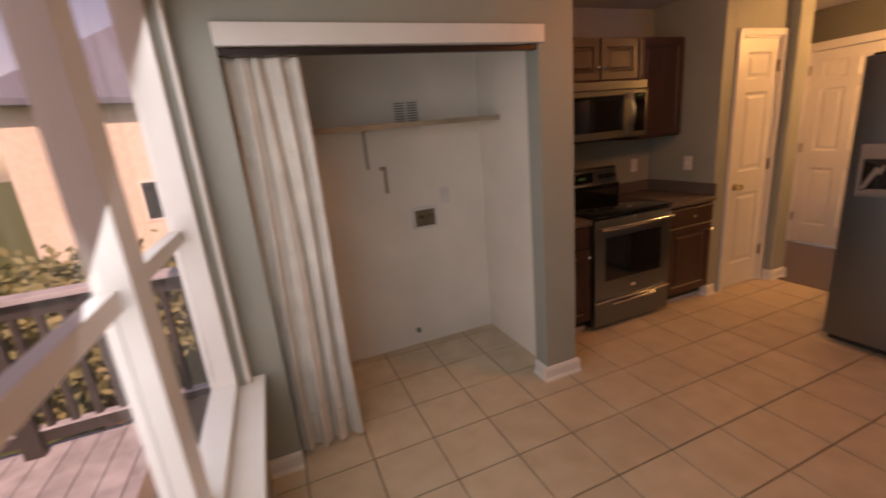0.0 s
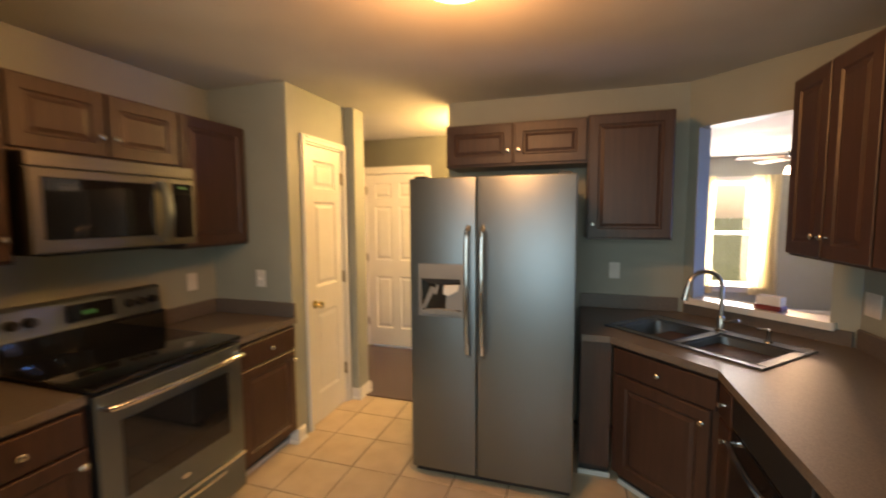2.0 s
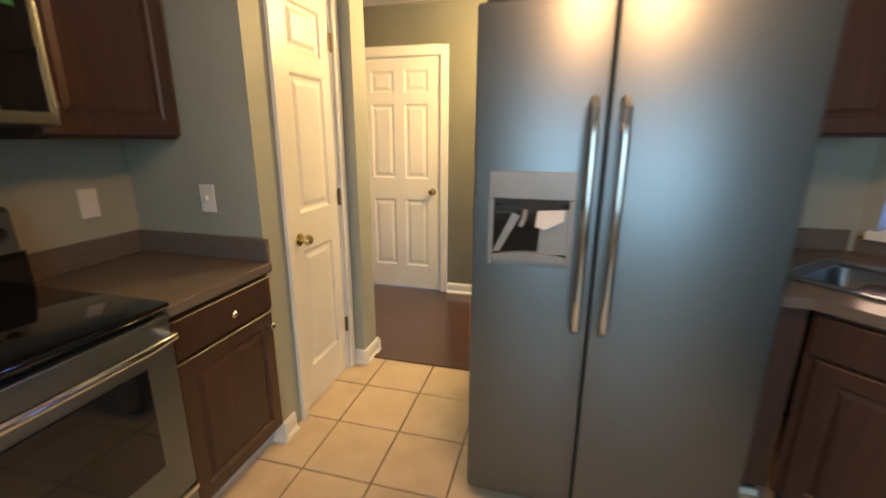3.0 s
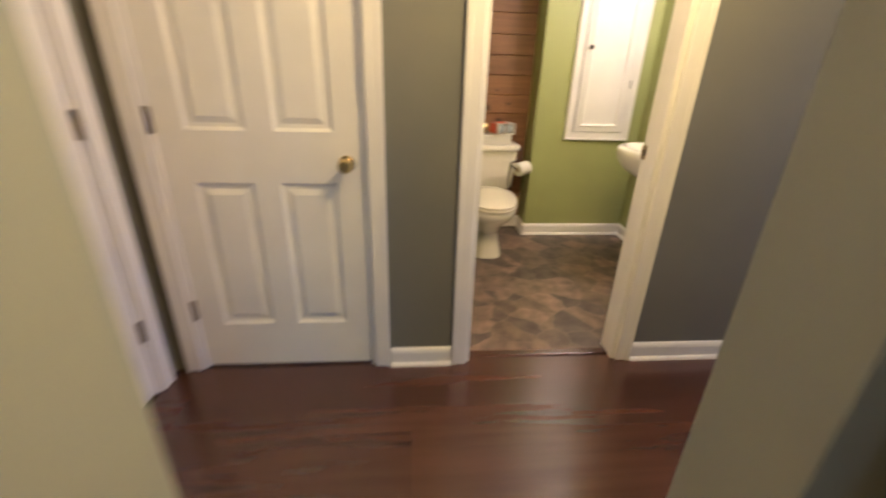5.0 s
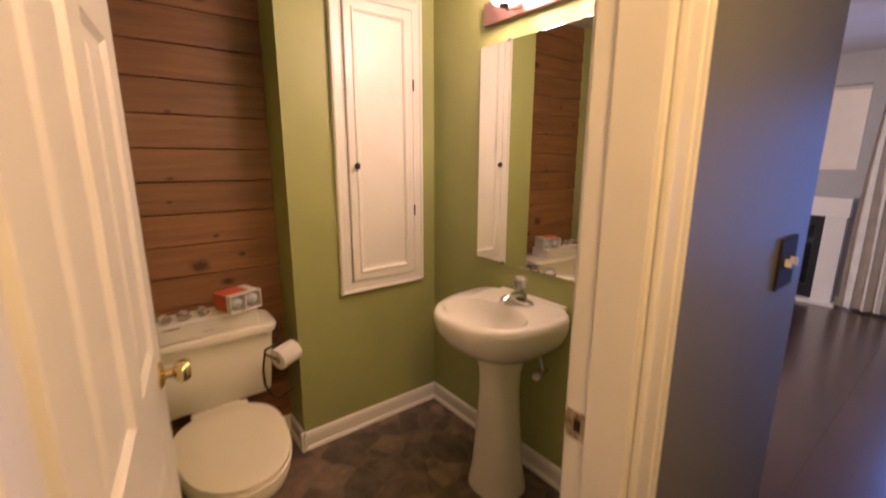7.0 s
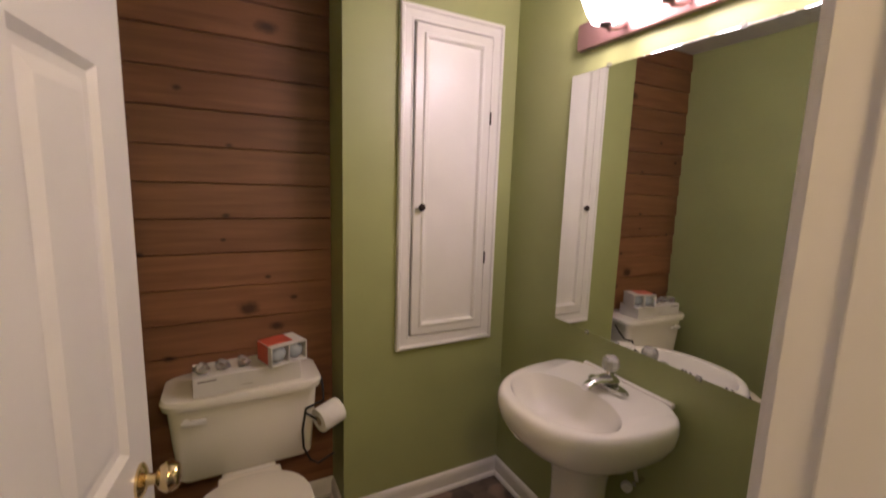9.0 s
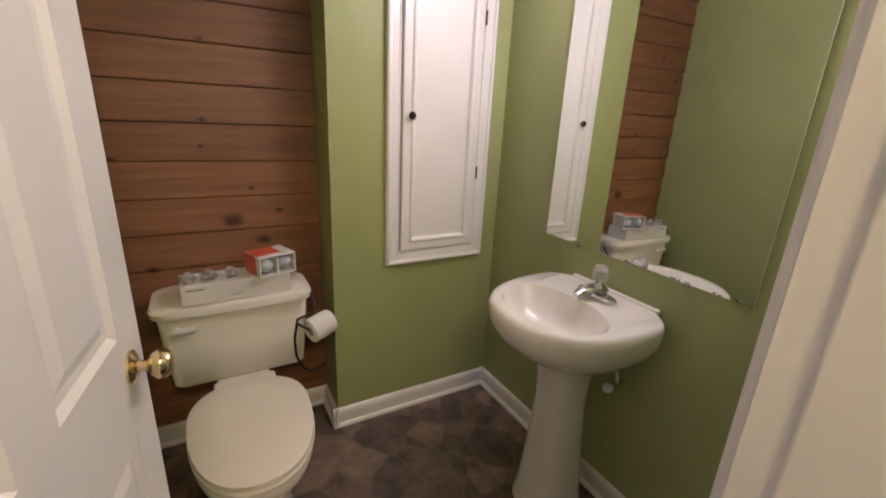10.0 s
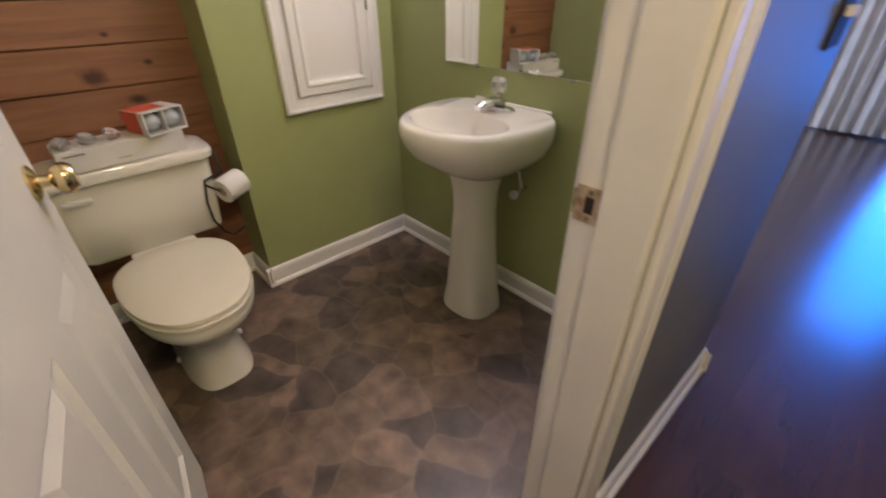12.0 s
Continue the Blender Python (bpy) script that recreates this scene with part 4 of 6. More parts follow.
def range_stove():
    W = 0.755
    ob = thing("electric_range", "stainless steel electric range with black glass cooktop", "stove", at=(2.943, 3.115, 0))
    part("body", boxes((0.002, W - 0.002, 0.03, 0.60, 0.03, 0.885)), black_plastic, ob)
    part("cooktop", boxes((-0.004, W + 0.004, -0.012, 0.545, 0.888, 0.908), bevel=0.008), black_glass, ob, "glossy black glass cooktop", smooth=True)
    dr = part("oven_door", boxes((0.004, W - 0.004, -0.008, 0.03, 0.255, 0.868), bevel=0.006), steel, ob)
    part("window", boxes((0.10, W - 0.10, -0.012, -0.007, 0.40, 0.735), bevel=0.003), black_glass, dr, "black glass oven window")
    bm = tube(bmesh.new(), [(0.03, -0.008, 0.815), (0.035, -0.05, 0.815), (0.12, -0.062, 0.815), (0.38, -0.066, 0.815), (0.63, -0.062, 0.815), (0.72, -0.05, 0.815), (0.725, -0.008, 0.815)], 0.014, 12)
    part("handle", bm, chrome, dr, "polished bar handle", smooth=True)
    bm = lathe(bmesh.new(), [(0.001, 0.003), (0.022, 0.003), (0.024, 0.0)], 20, m=pose(W / 2, -0.008, 0.325, 90, 0, 0), sx=1.0, sy=0.5)
    part("badge", bm, chrome, dr, "small oval metal badge")
    dw = part("drawer", boxes((0.004, W - 0.004, -0.008, 0.03, 0.045, 0.245), bevel=0.006), steel, ob)
    part("drawer_pull", boxes((0.16, W - 0.16, -0.03, -0.006, 0.205, 0.225), bevel=0.006), chrome, dw)
    part("drawer_rail", boxes((0.004, W - 0.004, -0.016, -0.004, 0.232, 0.252), bevel=0.004), chrome, dw)
    bg = bmesh.new()
    loft(bg, [[Vector((x, y, z)) for y, z in ((0.54, 0.90), (0.565, 1.04), (0.575, 1.155), (0.59, 1.17), (0.615, 1.17), (0.615, 0.90))] for x in (0.0, W)])
    bp = part("backguard", bg, steel, ob, "stainless control panel")
    part("riser", boxes((0.004, W - 0.004, 0.533, 0.5405, 0.9065, 1.03), m=Matrix.Identity(4)), black_glass, bp, "black glass riser behind the burners")
    part("display", boxes((0.27, 0.49, 1.055 - 1.095, 1.14 - 1.095, 0.006, 0.012), m=pose(0, 0.573, 1.095, 87, 0, 0)), black_glass, bp, "black clock display")
    part("clock_digits", boxes((0.335, 0.40, -0.012, 0.008, 0.0125, 0.0135), m=pose(0, 0.573, 1.095, 87, 0, 0)), green_led, bp, "glowing green clock digits")
    for x in (0.06, 0.125, 0.57, 0.635, 0.70):
        bm = lathe(bmesh.new(), [(0.001, 0.03), (0.018, 0.03), (0.021, 0.022), (0.024, 0.0)], 18, m=pose(x, 0.567, 1.095, 87, 0, 0))
        part("control_knob", bm, black_plastic, bp, smooth=True)
    

range_stove()


def microwave():
    W, z0, z1 = 0.755, 1.415, 1.832
    ob = thing("microwave_oven", "stainless steel over-the-range microwave oven", "microwave", at=(2.943, 3.385, 0))
    part("body", boxes((0.002, W - 0.002, 0.03, 0.40, z0, z1)), black_plastic, ob)
    part("vent_strip", boxes((0.0, W, -0.002, 0.03, z1 - 0.06, z1), bevel=0.004), dim_steel, ob)
    dr = part("door", boxes((0.0, 0.60, -0.006, 0.03, z0 + 0.004, z1 - 0.064), bevel=0.006), dim_steel, ob)
    part("window", boxes((0.045, 0.515, -0.010, -0.005, z0 + 0.06, z1 - 0.10), bevel=0.004), black_glass, dr, "dark glass door window")
    zm, zh = (z0 + z1) / 2 - 0.03, (z1 - z0) / 2 - 0.055
    bm = bmesh.new()
    loft(bm, [[Vector((x, y - 0.05 * (1 - (k / 6) ** 2) - 0.006, zm + zh * k / 6)) for x, y in ((0.535, 0.0), (0.575, 0.0), (0.575, -0.012), (0.535, -0.012))] for k in range(-6, 7)])
    part("handle", bm, steel, dr, "curved flat steel handle", smooth=True)
    cp = part("control_panel", boxes((0.603, W, -0.006, 0.03, z0 + 0.004, z1 - 0.064), bevel=0.005), dim_steel, ob)
    part("keypad", boxes((0.62, W - 0.02, -0.009, -0.005, z0 + 0.04, z1 - 0.09), bevel=0.003), black_glass, cp)
    part("clock_display", boxes((0.65, 0.70, -0.0105, -0.0088, z1 - 0.118, z1 - 0.104)), green_led, cp, "dim green clock display")
    part("grease_filter", boxes((0.08, 0.60, 0.06, 0.36, z0 - 0.012, z0 - 0.0005), bevel=0.003), black_plastic, ob)


microwave()


# ---- small fixtures of the kitchen ----
def plate(label, m, kind="outlet", w=0.072, h=0.116, body=None, count=1):
    ob = thing("wall_outlet" if kind == "outlet" else "light_switch", label, kind if kind == "outlet" else "switch")
    ob.matrix_basis = m
    part("cover_plate", boxes((-w / 2, w / 2, -0.007, 0.0, -h / 2, h / 2), bevel=0.003), body or plastic_white, ob)
    for i in range(count):
        x = (i - (count - 1) / 2) * 0.046
        if kind == "outlet":
            for z in (-0.024, 0.024):
                part("socket", boxes((x - 0.014, x + 0.014, -0.009, -0.0065, z - 0.014, z + 0.014), bevel=0.002), plastic_white, ob)
        else:
            part("toggle", boxes((x - 0.006, x + 0.006, -0.022, -0.0065, -0.008, 0.012), bevel=0.002), plastic_white, ob)
    return ob


plate("white light switch plate on the pantry wall", pose(4.215, 3.40, 1.14, 0, 0, -90), "switch")
plate("white outlet plate over the range counter", pose(4.02, 3.80, 1.13, 0, 0, 0))
plate("white outlet plate beside the refrigerator", pose(5.10, 1.065, 1.16, 0, 0, -90))
plate("white outlet plate over the peninsula counter", pose(4.36, -0.03, 1.12, 0, 0, 180), w=0.115, count=2)
plate("black double switch plate with white toggles in the hall", pose(6.35, 1.10, 1.19, 0, 0, -90), "switch", 0.135, 0.135, switch_plastic, 2)
plate("white outlet plate beside the fireplace", pose(8.55, -3.2, 0.36, 0, 0, 180))

lt = thing("ceiling_light", "brass-rimmed frosted dome light on the kitchen ceiling", "ceiling light", at=(3.33, 1.755, H))
part("rim", lathe(bmesh.new(), [(0.05, 0.0), (0.165, 0.0), (0.168, -0.018), (0.150, -0.026), (0.148, -0.02)], 36), brass, lt, "polished brass rim", smooth=True)
part("dome", lathe(bmesh.new(), [(0.147, -0.02), (0.140, -0.05), (0.11, -0.082), (0.06, -0.102), (0.012, -0.108)], 36), dome_glass, lt, "glowing frosted glass dome", smooth=True)
part("finial", lathe(bmesh.new(), [(0.012, -0.106), (0.012, -0.114), (0.006, -0.124), (0.001, -0.126)], 14), brass, lt, smooth=True)
lt2 = thing("ceiling_light", "frosted dome light on the hall ceiling", "ceiling light", at=(5.70, 2.20, H))
part("rim", lathe(bmesh.new(), [(0.05, 0.0), (0.165, 0.0), (0.168, -0.018), (0.150, -0.026), (0.148, -0.02)], 36), brass, lt2, smooth=True)
part("dome", lathe(bmesh.new(), [(0.147, -0.02), (0.140, -0.05), (0.11, -0.082), (0.06, -0.102), (0.012, -0.108)], 36), dome_glass, lt2, smooth=True)

# tissue box on the ledge
p = DG @ Vector((0.50, 0.06, 0.991))
nb = thing("napkin_box", "small white and dark red napkin box on the ledge", "box", at=(p.x, p.y, p.z), turn=225)
part("base", boxes((-0.07, 0.07, -0.04, 0.04, 0.0, 0.03), bevel=0.003), red_dark, nb, "dark red base")
part("napkin_block", boxes((-0.065, 0.065, -0.035, 0.035, 0.03, 0.085), bevel=0.008), paper_white, nb)

# ---- laundry closet ----
hd = thing("closet_header", "white painted header trim with a dark curtain track", "trim", kind="structure")
part("trim_board", boxes((0.775, 2.305, 2.76, 2.787, 1.975, 2.06), bevel=0.004), white_paint, hd)
part("curtain_track", boxes((0.782, 2.278, 2.795, 2.83, 1.945, 1.973), bevel=0.003), dark_metal, hd, "dark metal track")
sh = thing("closet_shelf", "thin white closet shelf with brackets and hanging rail", "shelf")
part("board", boxes((0.765, 2.375, 3.40, 3.695, 1.645, 1.660)), white_paint, sh)
part("edge_strip", boxes((0.765, 2.375, 3.38, 3.398, 1.630, 1.662), bevel=0.002), shelf_edge, sh, "tan wooden edge strip")
for x in (1.51,):
    part("bracket", boxes((x - 0.01, x + 0.01, 3.68, 3.698, 1.38, 1.644), (x - 0.01, x + 0.01, 3.44, 3.68, 1.628, 1.644), bevel=0.002), bracket_grey, sh)
vt = thing("vent_cover", "white louvred vent cover on the closet wall", "vent")
part("backing", boxes((1.73, 1.915, 3.692, 3.699, 1.63, 1.81), bevel=0.002), vent_grey, vt)
part("frame", boxes((1.724, 1.92, 3.686, 3.694, 1.80, 1.815), (1.724, 1.92, 3.686, 3.694, 1.625, 1.64), (1.724, 1.74, 3.686, 3.694, 1.64, 1.80), (1.904, 1.92, 3.686, 3.694, 1.64, 1.80), (1.815, 1.829, 3.686, 3.694, 1.64, 1.80)), plastic_white, vt)
for i in range(9):
    z = 1.648 + i * 0.017
    part("slat", boxes((1.74, 1.904, 3.684, 3.688, z, z + 0.008)), plastic_white, vt)
wb = thing("washer_box", "recessed white washer supply box with dark inside", "utility box")
part("recess", boxes((1.805, 1.965, 3.690, 3.696, 0.925, 1.055)), box_brown, wb, "brown recess")
part("frame", boxes((1.79, 1.98, 3.686, 3.697, 1.05, 1.07), (1.79, 1.98, 3.686, 3.697, 0.91, 0.928), (1.79, 1.808, 3.686, 3.697, 0.928, 1.05), (1.962, 1.98, 3.686, 3.697, 0.928, 1.05), bevel=0.002), plastic_white, wb)
for x in (1.85, 1.92):
    part("valve", lathe(bmesh.new(), [(0.001, 0.03), (0.012, 0.03), (0.014, 0.0)], 12, m=pose(x, 3.690, 1.0, 90, 0, 0)), brass, wb, smooth=True)
plate("white outlet plate on the closet wall", pose(2.06, 3.70, 1.135, 0, 0, 0))
st = thing("wall_strip", "narrow metal strip on the closet wall", "bracket")
part("strip", boxes((1.615, 1.635, 3.685, 3.698, 1.205, 1.39), bevel=0.002), shelf_edge, st)
part("hook", boxes((1.590, 1.615, 3.682, 3.698, 1.365, 1.39), bevel=0.002), shelf_edge, st)
solid("gas_stub", lathe(bmesh.new(), [(0.001, 0.03), (0.014, 0.03), (0.018, 0.0)], 14, m=pose(1.736, 3.698, 0.12, 90, 0, 0)), vent_grey, "small capped pipe stub low on the closet wall", "pipe", smooth=True)


def drape(label, x0, x1, y, z0, z1, folds, depth, material, seed, flare=0.0, seams=(), axis="x"):
    ob = thing("curtain", label, "curtain")
    rnd = random.Random(seed)
    ph = [rnd.uniform(-0.5, 0.5) for _ in range(folds + 2)]
    nx, nz = folds * 12, 26
    bm = bmesh.new()
    for side in (0.0, 0.004):
        grid = []
        for j in range(nz + 1):
            v = j / nz
            row = []
            for i in range(nx + 1):
                u = i / nx
                k = u * folds
                w = ph[int(k)] * (1 - k % 1) + ph[int(k) + 1] * (k % 1)
                amp = depth * (0.55 + 0.6 * (1 - v)) * (0.8 + 0.4 * w)
                px = x0 + (x1 - x0) * u + flare * (1 - v) * (u - 0.3) + 0.016 * math.sin(4 * v + 5 * w)
                py = y + side + amp * (math.sin(2 * math.pi * k + w * 2.6 * v) + 0.35 * math.sin(2 * math.pi * 2.3 * k + 4 * w + 1.5 * v))
                row.append(bm.verts.new((px, py, z0 + (z1 - z0) * v) if axis == "x" else (py, px, z0 + (z1 - z0) * v)))
            grid.append(row)
        for a, b in zip(grid, grid[1:]):
            for i in range(nx):
                bm.faces.new((a[i], a[i + 1], b[i + 1], b[i]))
    part("cloth", bm, material, ob, smooth=True)
    for v, lift in seams:
        hem = bmesh.new()
        rows = []
        for vv, out in ((v - 0.006, 0.001), (v - 0.005, lift), (v + 0.005, lift), (v + 0.006, 0.001)):
            row = []
            for i in range(nx + 1):
                u = i / nx
                k = u * folds
                w = ph[int(k)] * (1 - k % 1) + ph[int(k) + 1] * (k % 1)
                amp = depth * (0.55 + 0.6 * (1 - vv)) * (0.8 + 0.4 * w)
                px = x0 + (x1 - x0) * u + flare * (1 - vv) * (u - 0.3) + 0.016 * math.sin(4 * vv + 5 * w)
                py = y - out + amp * (math.sin(2 * math.pi * k + w * 2.6 * vv) + 0.35 * math.sin(2 * math.pi * 2.3 * k + 4 * w + 1.5 * vv))
                row.append(hem.verts.new((px, py, z0 + (z1 - z0) * vv)))
            rows.append(row)
        for a, b in zip(rows, rows[1:]):
            for i in range(nx):
                hem.faces.new((a[i], a[i + 1], b[i + 1], b[i]))
        part("stitched_band", hem, material, ob, smooth=True)
    return ob


drape("off-white gathered cloth closet curtain, drawn aside", 0.785, 1.075, 2.86, 0.03, 1.945, 4, 0.036, fabric_white, 4, flare=0.07, seams=((0.10, 0.006), (0.79, 0.004)))


# ---- bathroom ----
def oval(cx, cy, rx_front, rx_back, ry, z, n=40, power=2.3):
    """A closed outline: front half (towards -x) and back half of different length."""
    pts = []
    for i in range(n):
        a = 2 * math.pi * i / n
        c, s = math.cos(a), math.sin(a)
        f = lambda t: math.copysign(abs(t) ** (2 / power), t)
        rx = rx_back if c > 0 else rx_front
        pts.append(Vector((cx + rx * f(c), cy + ry * f(s), z)))
    return pts


def toilet():
    Y = 2.235
    ob = thing("toilet", "white porcelain two-piece toilet with closed lid", "toilet")
    bm = bmesh.new()
    loft(bm, [oval(7.80, Y, 0.312, 0.30, 0.118, 0.0, power=3.4), oval(7.80, Y, 0.308, 0.30, 0.116, 0.02, power=3.4), oval(7.79, Y, 0.275, 0.30, 0.100, 0.09, power=3.0),
              oval(7.77, Y, 0.235, 0.30, 0.098, 0.17, power=2.7), oval(7.72, Y, 0.245, 0.30, 0.125, 0.24), oval(7.68, Y, 0.30, 0.28, 0.168, 0.305),
              oval(7.67, Y, 0.328, 0.25, 0.186, 0.345), oval(7.67, Y, 0.334, 0.25, 0.191, 0.375), oval(7.67, Y, 0.328, 0.25, 0.187, 0.388)])
    part("bowl", bm, porcelain, ob, smooth=True)
    bm = bmesh.new()
    loft(bm, [oval(7.67, Y, 0.328, 0.20, 0.184, 0.389), oval(7.67, Y, 0.342, 0.205, 0.194, 0.394), oval(7.67, Y, 0.342, 0.205, 0.194, 0.406), oval(7.67, Y, 0.335, 0.20, 0.188, 0.411)])
    part("seat", bm, seat_cream, ob, "cream plastic toilet seat", smooth=True)
    bm = bmesh.new()
    loft(bm, [oval(7.67, Y, 0.330, 0.19, 0.184, 0.412), oval(7.67, Y, 0.339, 0.195, 0.192, 0.417), oval(7.67, Y, 0.337, 0.195, 0.191, 0.429), oval(7.67, Y, 0.315, 0.18, 0.174, 0.436), oval(7.67, Y, 0.17, 0.10, 0.09, 0.439)])
    part("lid", bm, seat_cream, ob, "closed cream plastic lid", smooth=True)
    part("seat_hinge", boxes((7.79, 7.885, Y - 0.108, Y + 0.108, 0.389, 0.432), bevel=0.012), seat_cream, ob)
    part("deck", boxes((7.80, 8.12, Y - 0.10, Y + 0.10, 0.30, 0.386), bevel=0.02), porcelain, ob, smooth=True)
    bm = bmesh.new()
    rings = []
    for z, inx, iny in ((0.388, 0.022, 0.03), (0.40, 0.012, 0.022), (0.55, 0.004, 0.01), (0.687, 0.0, 0.0)):
        x0, x1, y0, y1, r = 7.945 + inx, 8.165, Y - 0.262 + iny, Y + 0.262 - iny, 0.035
        ring = []
        for cx, cy, a0 in ((x1 - r, y1 - r, 0), (x0 + r, y1 - r, 90), (x0 + r, y0 + r, 180), (x1 - r, y0 + r, 270)):
            ring += [Vector((cx + r * math.cos(radians(a0 + k * 22.5)), cy + r * math.sin(radians(a0 + k * 22.5)), z)) for k in range(5)]
        rings.append(ring)
    loft(bm, rings)
    part("tank", bm, porcelain, ob, smooth=True)
    bm = bmesh.new()
    rings = []
    for z, g in ((0.688, 0.004), (0.692, 0.014), (0.715, 0.018), (0.728, 0.012), (0.735, -0.008)):
        x0, x1, y0, y1, r = 7.935 - g, 8.168 + min(g, 0.0), Y - 0.264 - g, Y + 0.264 + g, 0.06
        ring = []
        for cx, cy, a0 in ((x1 - r, y1 - r, 0), (x0 + r, y1 - r, 90), (x0 + r, y0 + r, 180), (x1 - r, y0 + r, 270)):
            ring += [Vector((cx + r * math.cos(radians(a0 + k * 22.5)), cy + r * math.sin(radians(a0 + k * 22.5)), z)) for k in range(5)]
        rings.append(ring)
    loft(bm, rings)
    part("tank_lid", bm, porcelain, ob, smooth=True)
    part("flush_lever", boxes((7.920, 7.936, Y + 0.135, Y + 0.215, 0.632, 0.650), bevel=0.006), plastic_white, ob, smooth=True)
    part("lever_pivot", cyl(bmesh.new(), (7.925, Y + 0.20, 0.641), (7.96, Y + 0.20, 0.641), 0.011, n=14), plastic_white, ob, smooth=True)
    for s in (-1, 1):
        part("bolt_cap", lathe(bmesh.new(), [(0.013, 0.0), (0.012, 0.01), (0.006, 0.016), (0.001, 0.017)], 14, at=(7.72, Y + s * 0.112, 0.022)), porcelain, ob, smooth=True)


toilet()


def pedestal_sink():
    ob = thing("pedestal_sink", "white porcelain pedestal sink against the olive wall", "sink")
    X, B = 7.224, 1.043
    hw, dp = 0.264, 0.485

    def ring(z, k, back=0.0, sq=2.5):
        pts = []
        for i in range(48):
            a = 2 * math.pi * i / 48
            c, s = math.cos(a), math.sin(a)
            f = lambda t, q: math.copysign(abs(t) ** (2 / q), t)
            x = hw * k * f(c, sq)
            y = f(s, sq)
            yy = B + 0.13 + ((dp - 0.13) * k * y if y > 0 else 0.13 * y * (1 - back))
            pts.append(Vector((X + x, yy, z)))
        return pts

    bm = bmesh.new()
    prof = [ring(0.615, 0.36, 0.3), ring(0.64, 0.50, 0.2), ring(0.685, 0.74, 0.05), ring(0.73, 0.90), ring(0.775, 0.98), ring(0.81, 1.0), ring(0.832, 0.993), ring(0.844, 0.972, 0.01), ring(0.849, 0.94, 0.03)]
    rs = [[bm.verts.new(p) for p in r] for r in prof]

    def bowl(z, k):
        return [Vector((X + 0.205 * k * math.cos(2 * math.pi * i / 48), B + 0.30 + (0.140 if math.sin(2 * math.pi * i / 48) > 0 else 0.125) * k * math.sin(2 * math.pi * i / 48), z)) for i in range(48)]

    for z, k in ((0.847, 1.0), (0.838, 0.965), (0.80, 0.88), (0.76, 0.70), (0.735, 0.42), (0.728, 0.10)):
        rs.append([bm.verts.new(p) for p in bowl(z, k)])
    for a, b in zip(rs, rs[1:]):
        for i in range(48):
            bm.faces.new((a[i], a[(i + 1) % 48], b[(i + 1) % 48], b[i]))
    bm.faces.new(rs[-1])
    bm.faces.new(list(reversed(rs[0])))
    bmesh.ops.recalc_face_normals(bm, faces=bm.faces)
    part("basin", bm, porcelain, ob, smooth=True)
    part("back_ledge", boxes((X - 0.185, X + 0.185, B, B + 0.024, 0.836, 0.855), bevel=0.008), porcelain, ob, smooth=True)
    part("drain", lathe(bmesh.new(), [(0.001, 0.003), (0.016, 0.003), (0.02, 0.0)], 18, at=(X, B + 0.30, 0.729)), chrome, ob, smooth=True)
    bm = bmesh.new()
    rings = []
    for z, rx, ry in ((0.0, 0.125, 0.115), (0.02, 0.124, 0.114), (0.10, 0.110, 0.10), (0.30, 0.092, 0.088), (0.48, 0.080, 0.080), (0.57, 0.084, 0.084), (0.64, 0.10, 0.10), (0.69, 0.125, 0.12)):
        rings.append([Vector((7.215 + rx * math.copysign(abs(math.cos(2 * math.pi * i / 36)) ** 0.75, math.cos(2 * math.pi * i / 36)), 1.25 + ry * math.copysign(abs(math.sin(2 * math.pi * i / 36)) ** 0.75, math.sin(2 * math.pi * i / 36)), z)) for i in range(36)])
    loft(bm, rings)
    part("pedestal", bm, porcelain, ob, smooth=True)
    fc = thing("bathroom_faucet", "chrome faucet with a clear acrylic knob on the sink", "faucet")
    z0 = 0.849
    F = B + 0.108
    bm = bmesh.new()
    prism(bm, [(X - 0.01 + 0.082 * math.copysign(abs(math.cos(2 * math.pi * i / 24)) ** 0.8, math.cos(2 * math.pi * i / 24)), F + 0.030 * math.sin(2 * math.pi * i / 24)) for i in range(24)], z0 + 0.0005, z0 + 0.016, bevel=0.005)
    part("base_plate", bm, chrome, fc, smooth=True)
    bm = bmesh.new()
    loft(bm, [[Vector((X - 0.01 + w * math.cos(a), y, z + h / 2 + h / 2 * math.sin(a))) for a in [2 * math.pi * i / 12 for i in range(12)]]
              for y, z, w, h in ((F - 0.022, z0 + 0.010, 0.030, 0.034), (F + 0.01, z0 + 0.012, 0.030, 0.040), (F + 0.05, z0 + 0.022, 0.022, 0.030), (F + 0.085, z0 + 0.022, 0.017, 0.022), (F + 0.105, z0 + 0.014, 0.015, 0.018))])
    part("spout", bm, chrome, fc, smooth=True)
    part("stem", cyl(bmesh.new(), (X - 0.01, F - 0.005, z0 + 0.04), (X - 0.01, F - 0.005, z0 + 0.062), 0.017, 0.011), chrome, fc, smooth=True)
    part("pop_up_rod", cyl(bmesh.new(), (X - 0.01, F - 0.038, z0), (X - 0.01, F - 0.038, z0 + 0.045), 0.003, n=8), chrome, fc, smooth=True)
    bm = lathe(bmesh.new(), [(0.012, 0.060), (0.024, 0.066), (0.029, 0.082), (0.028, 0.100), (0.020, 0.112), (0.001, 0.114)], 10, at=(X - 0.01, F - 0.005, z0))
    part("knob", bm, acrylic, fc, "clear acrylic knob")
    vl = thing("shutoff_valve", "white and chrome water valve under the sink", "valve")
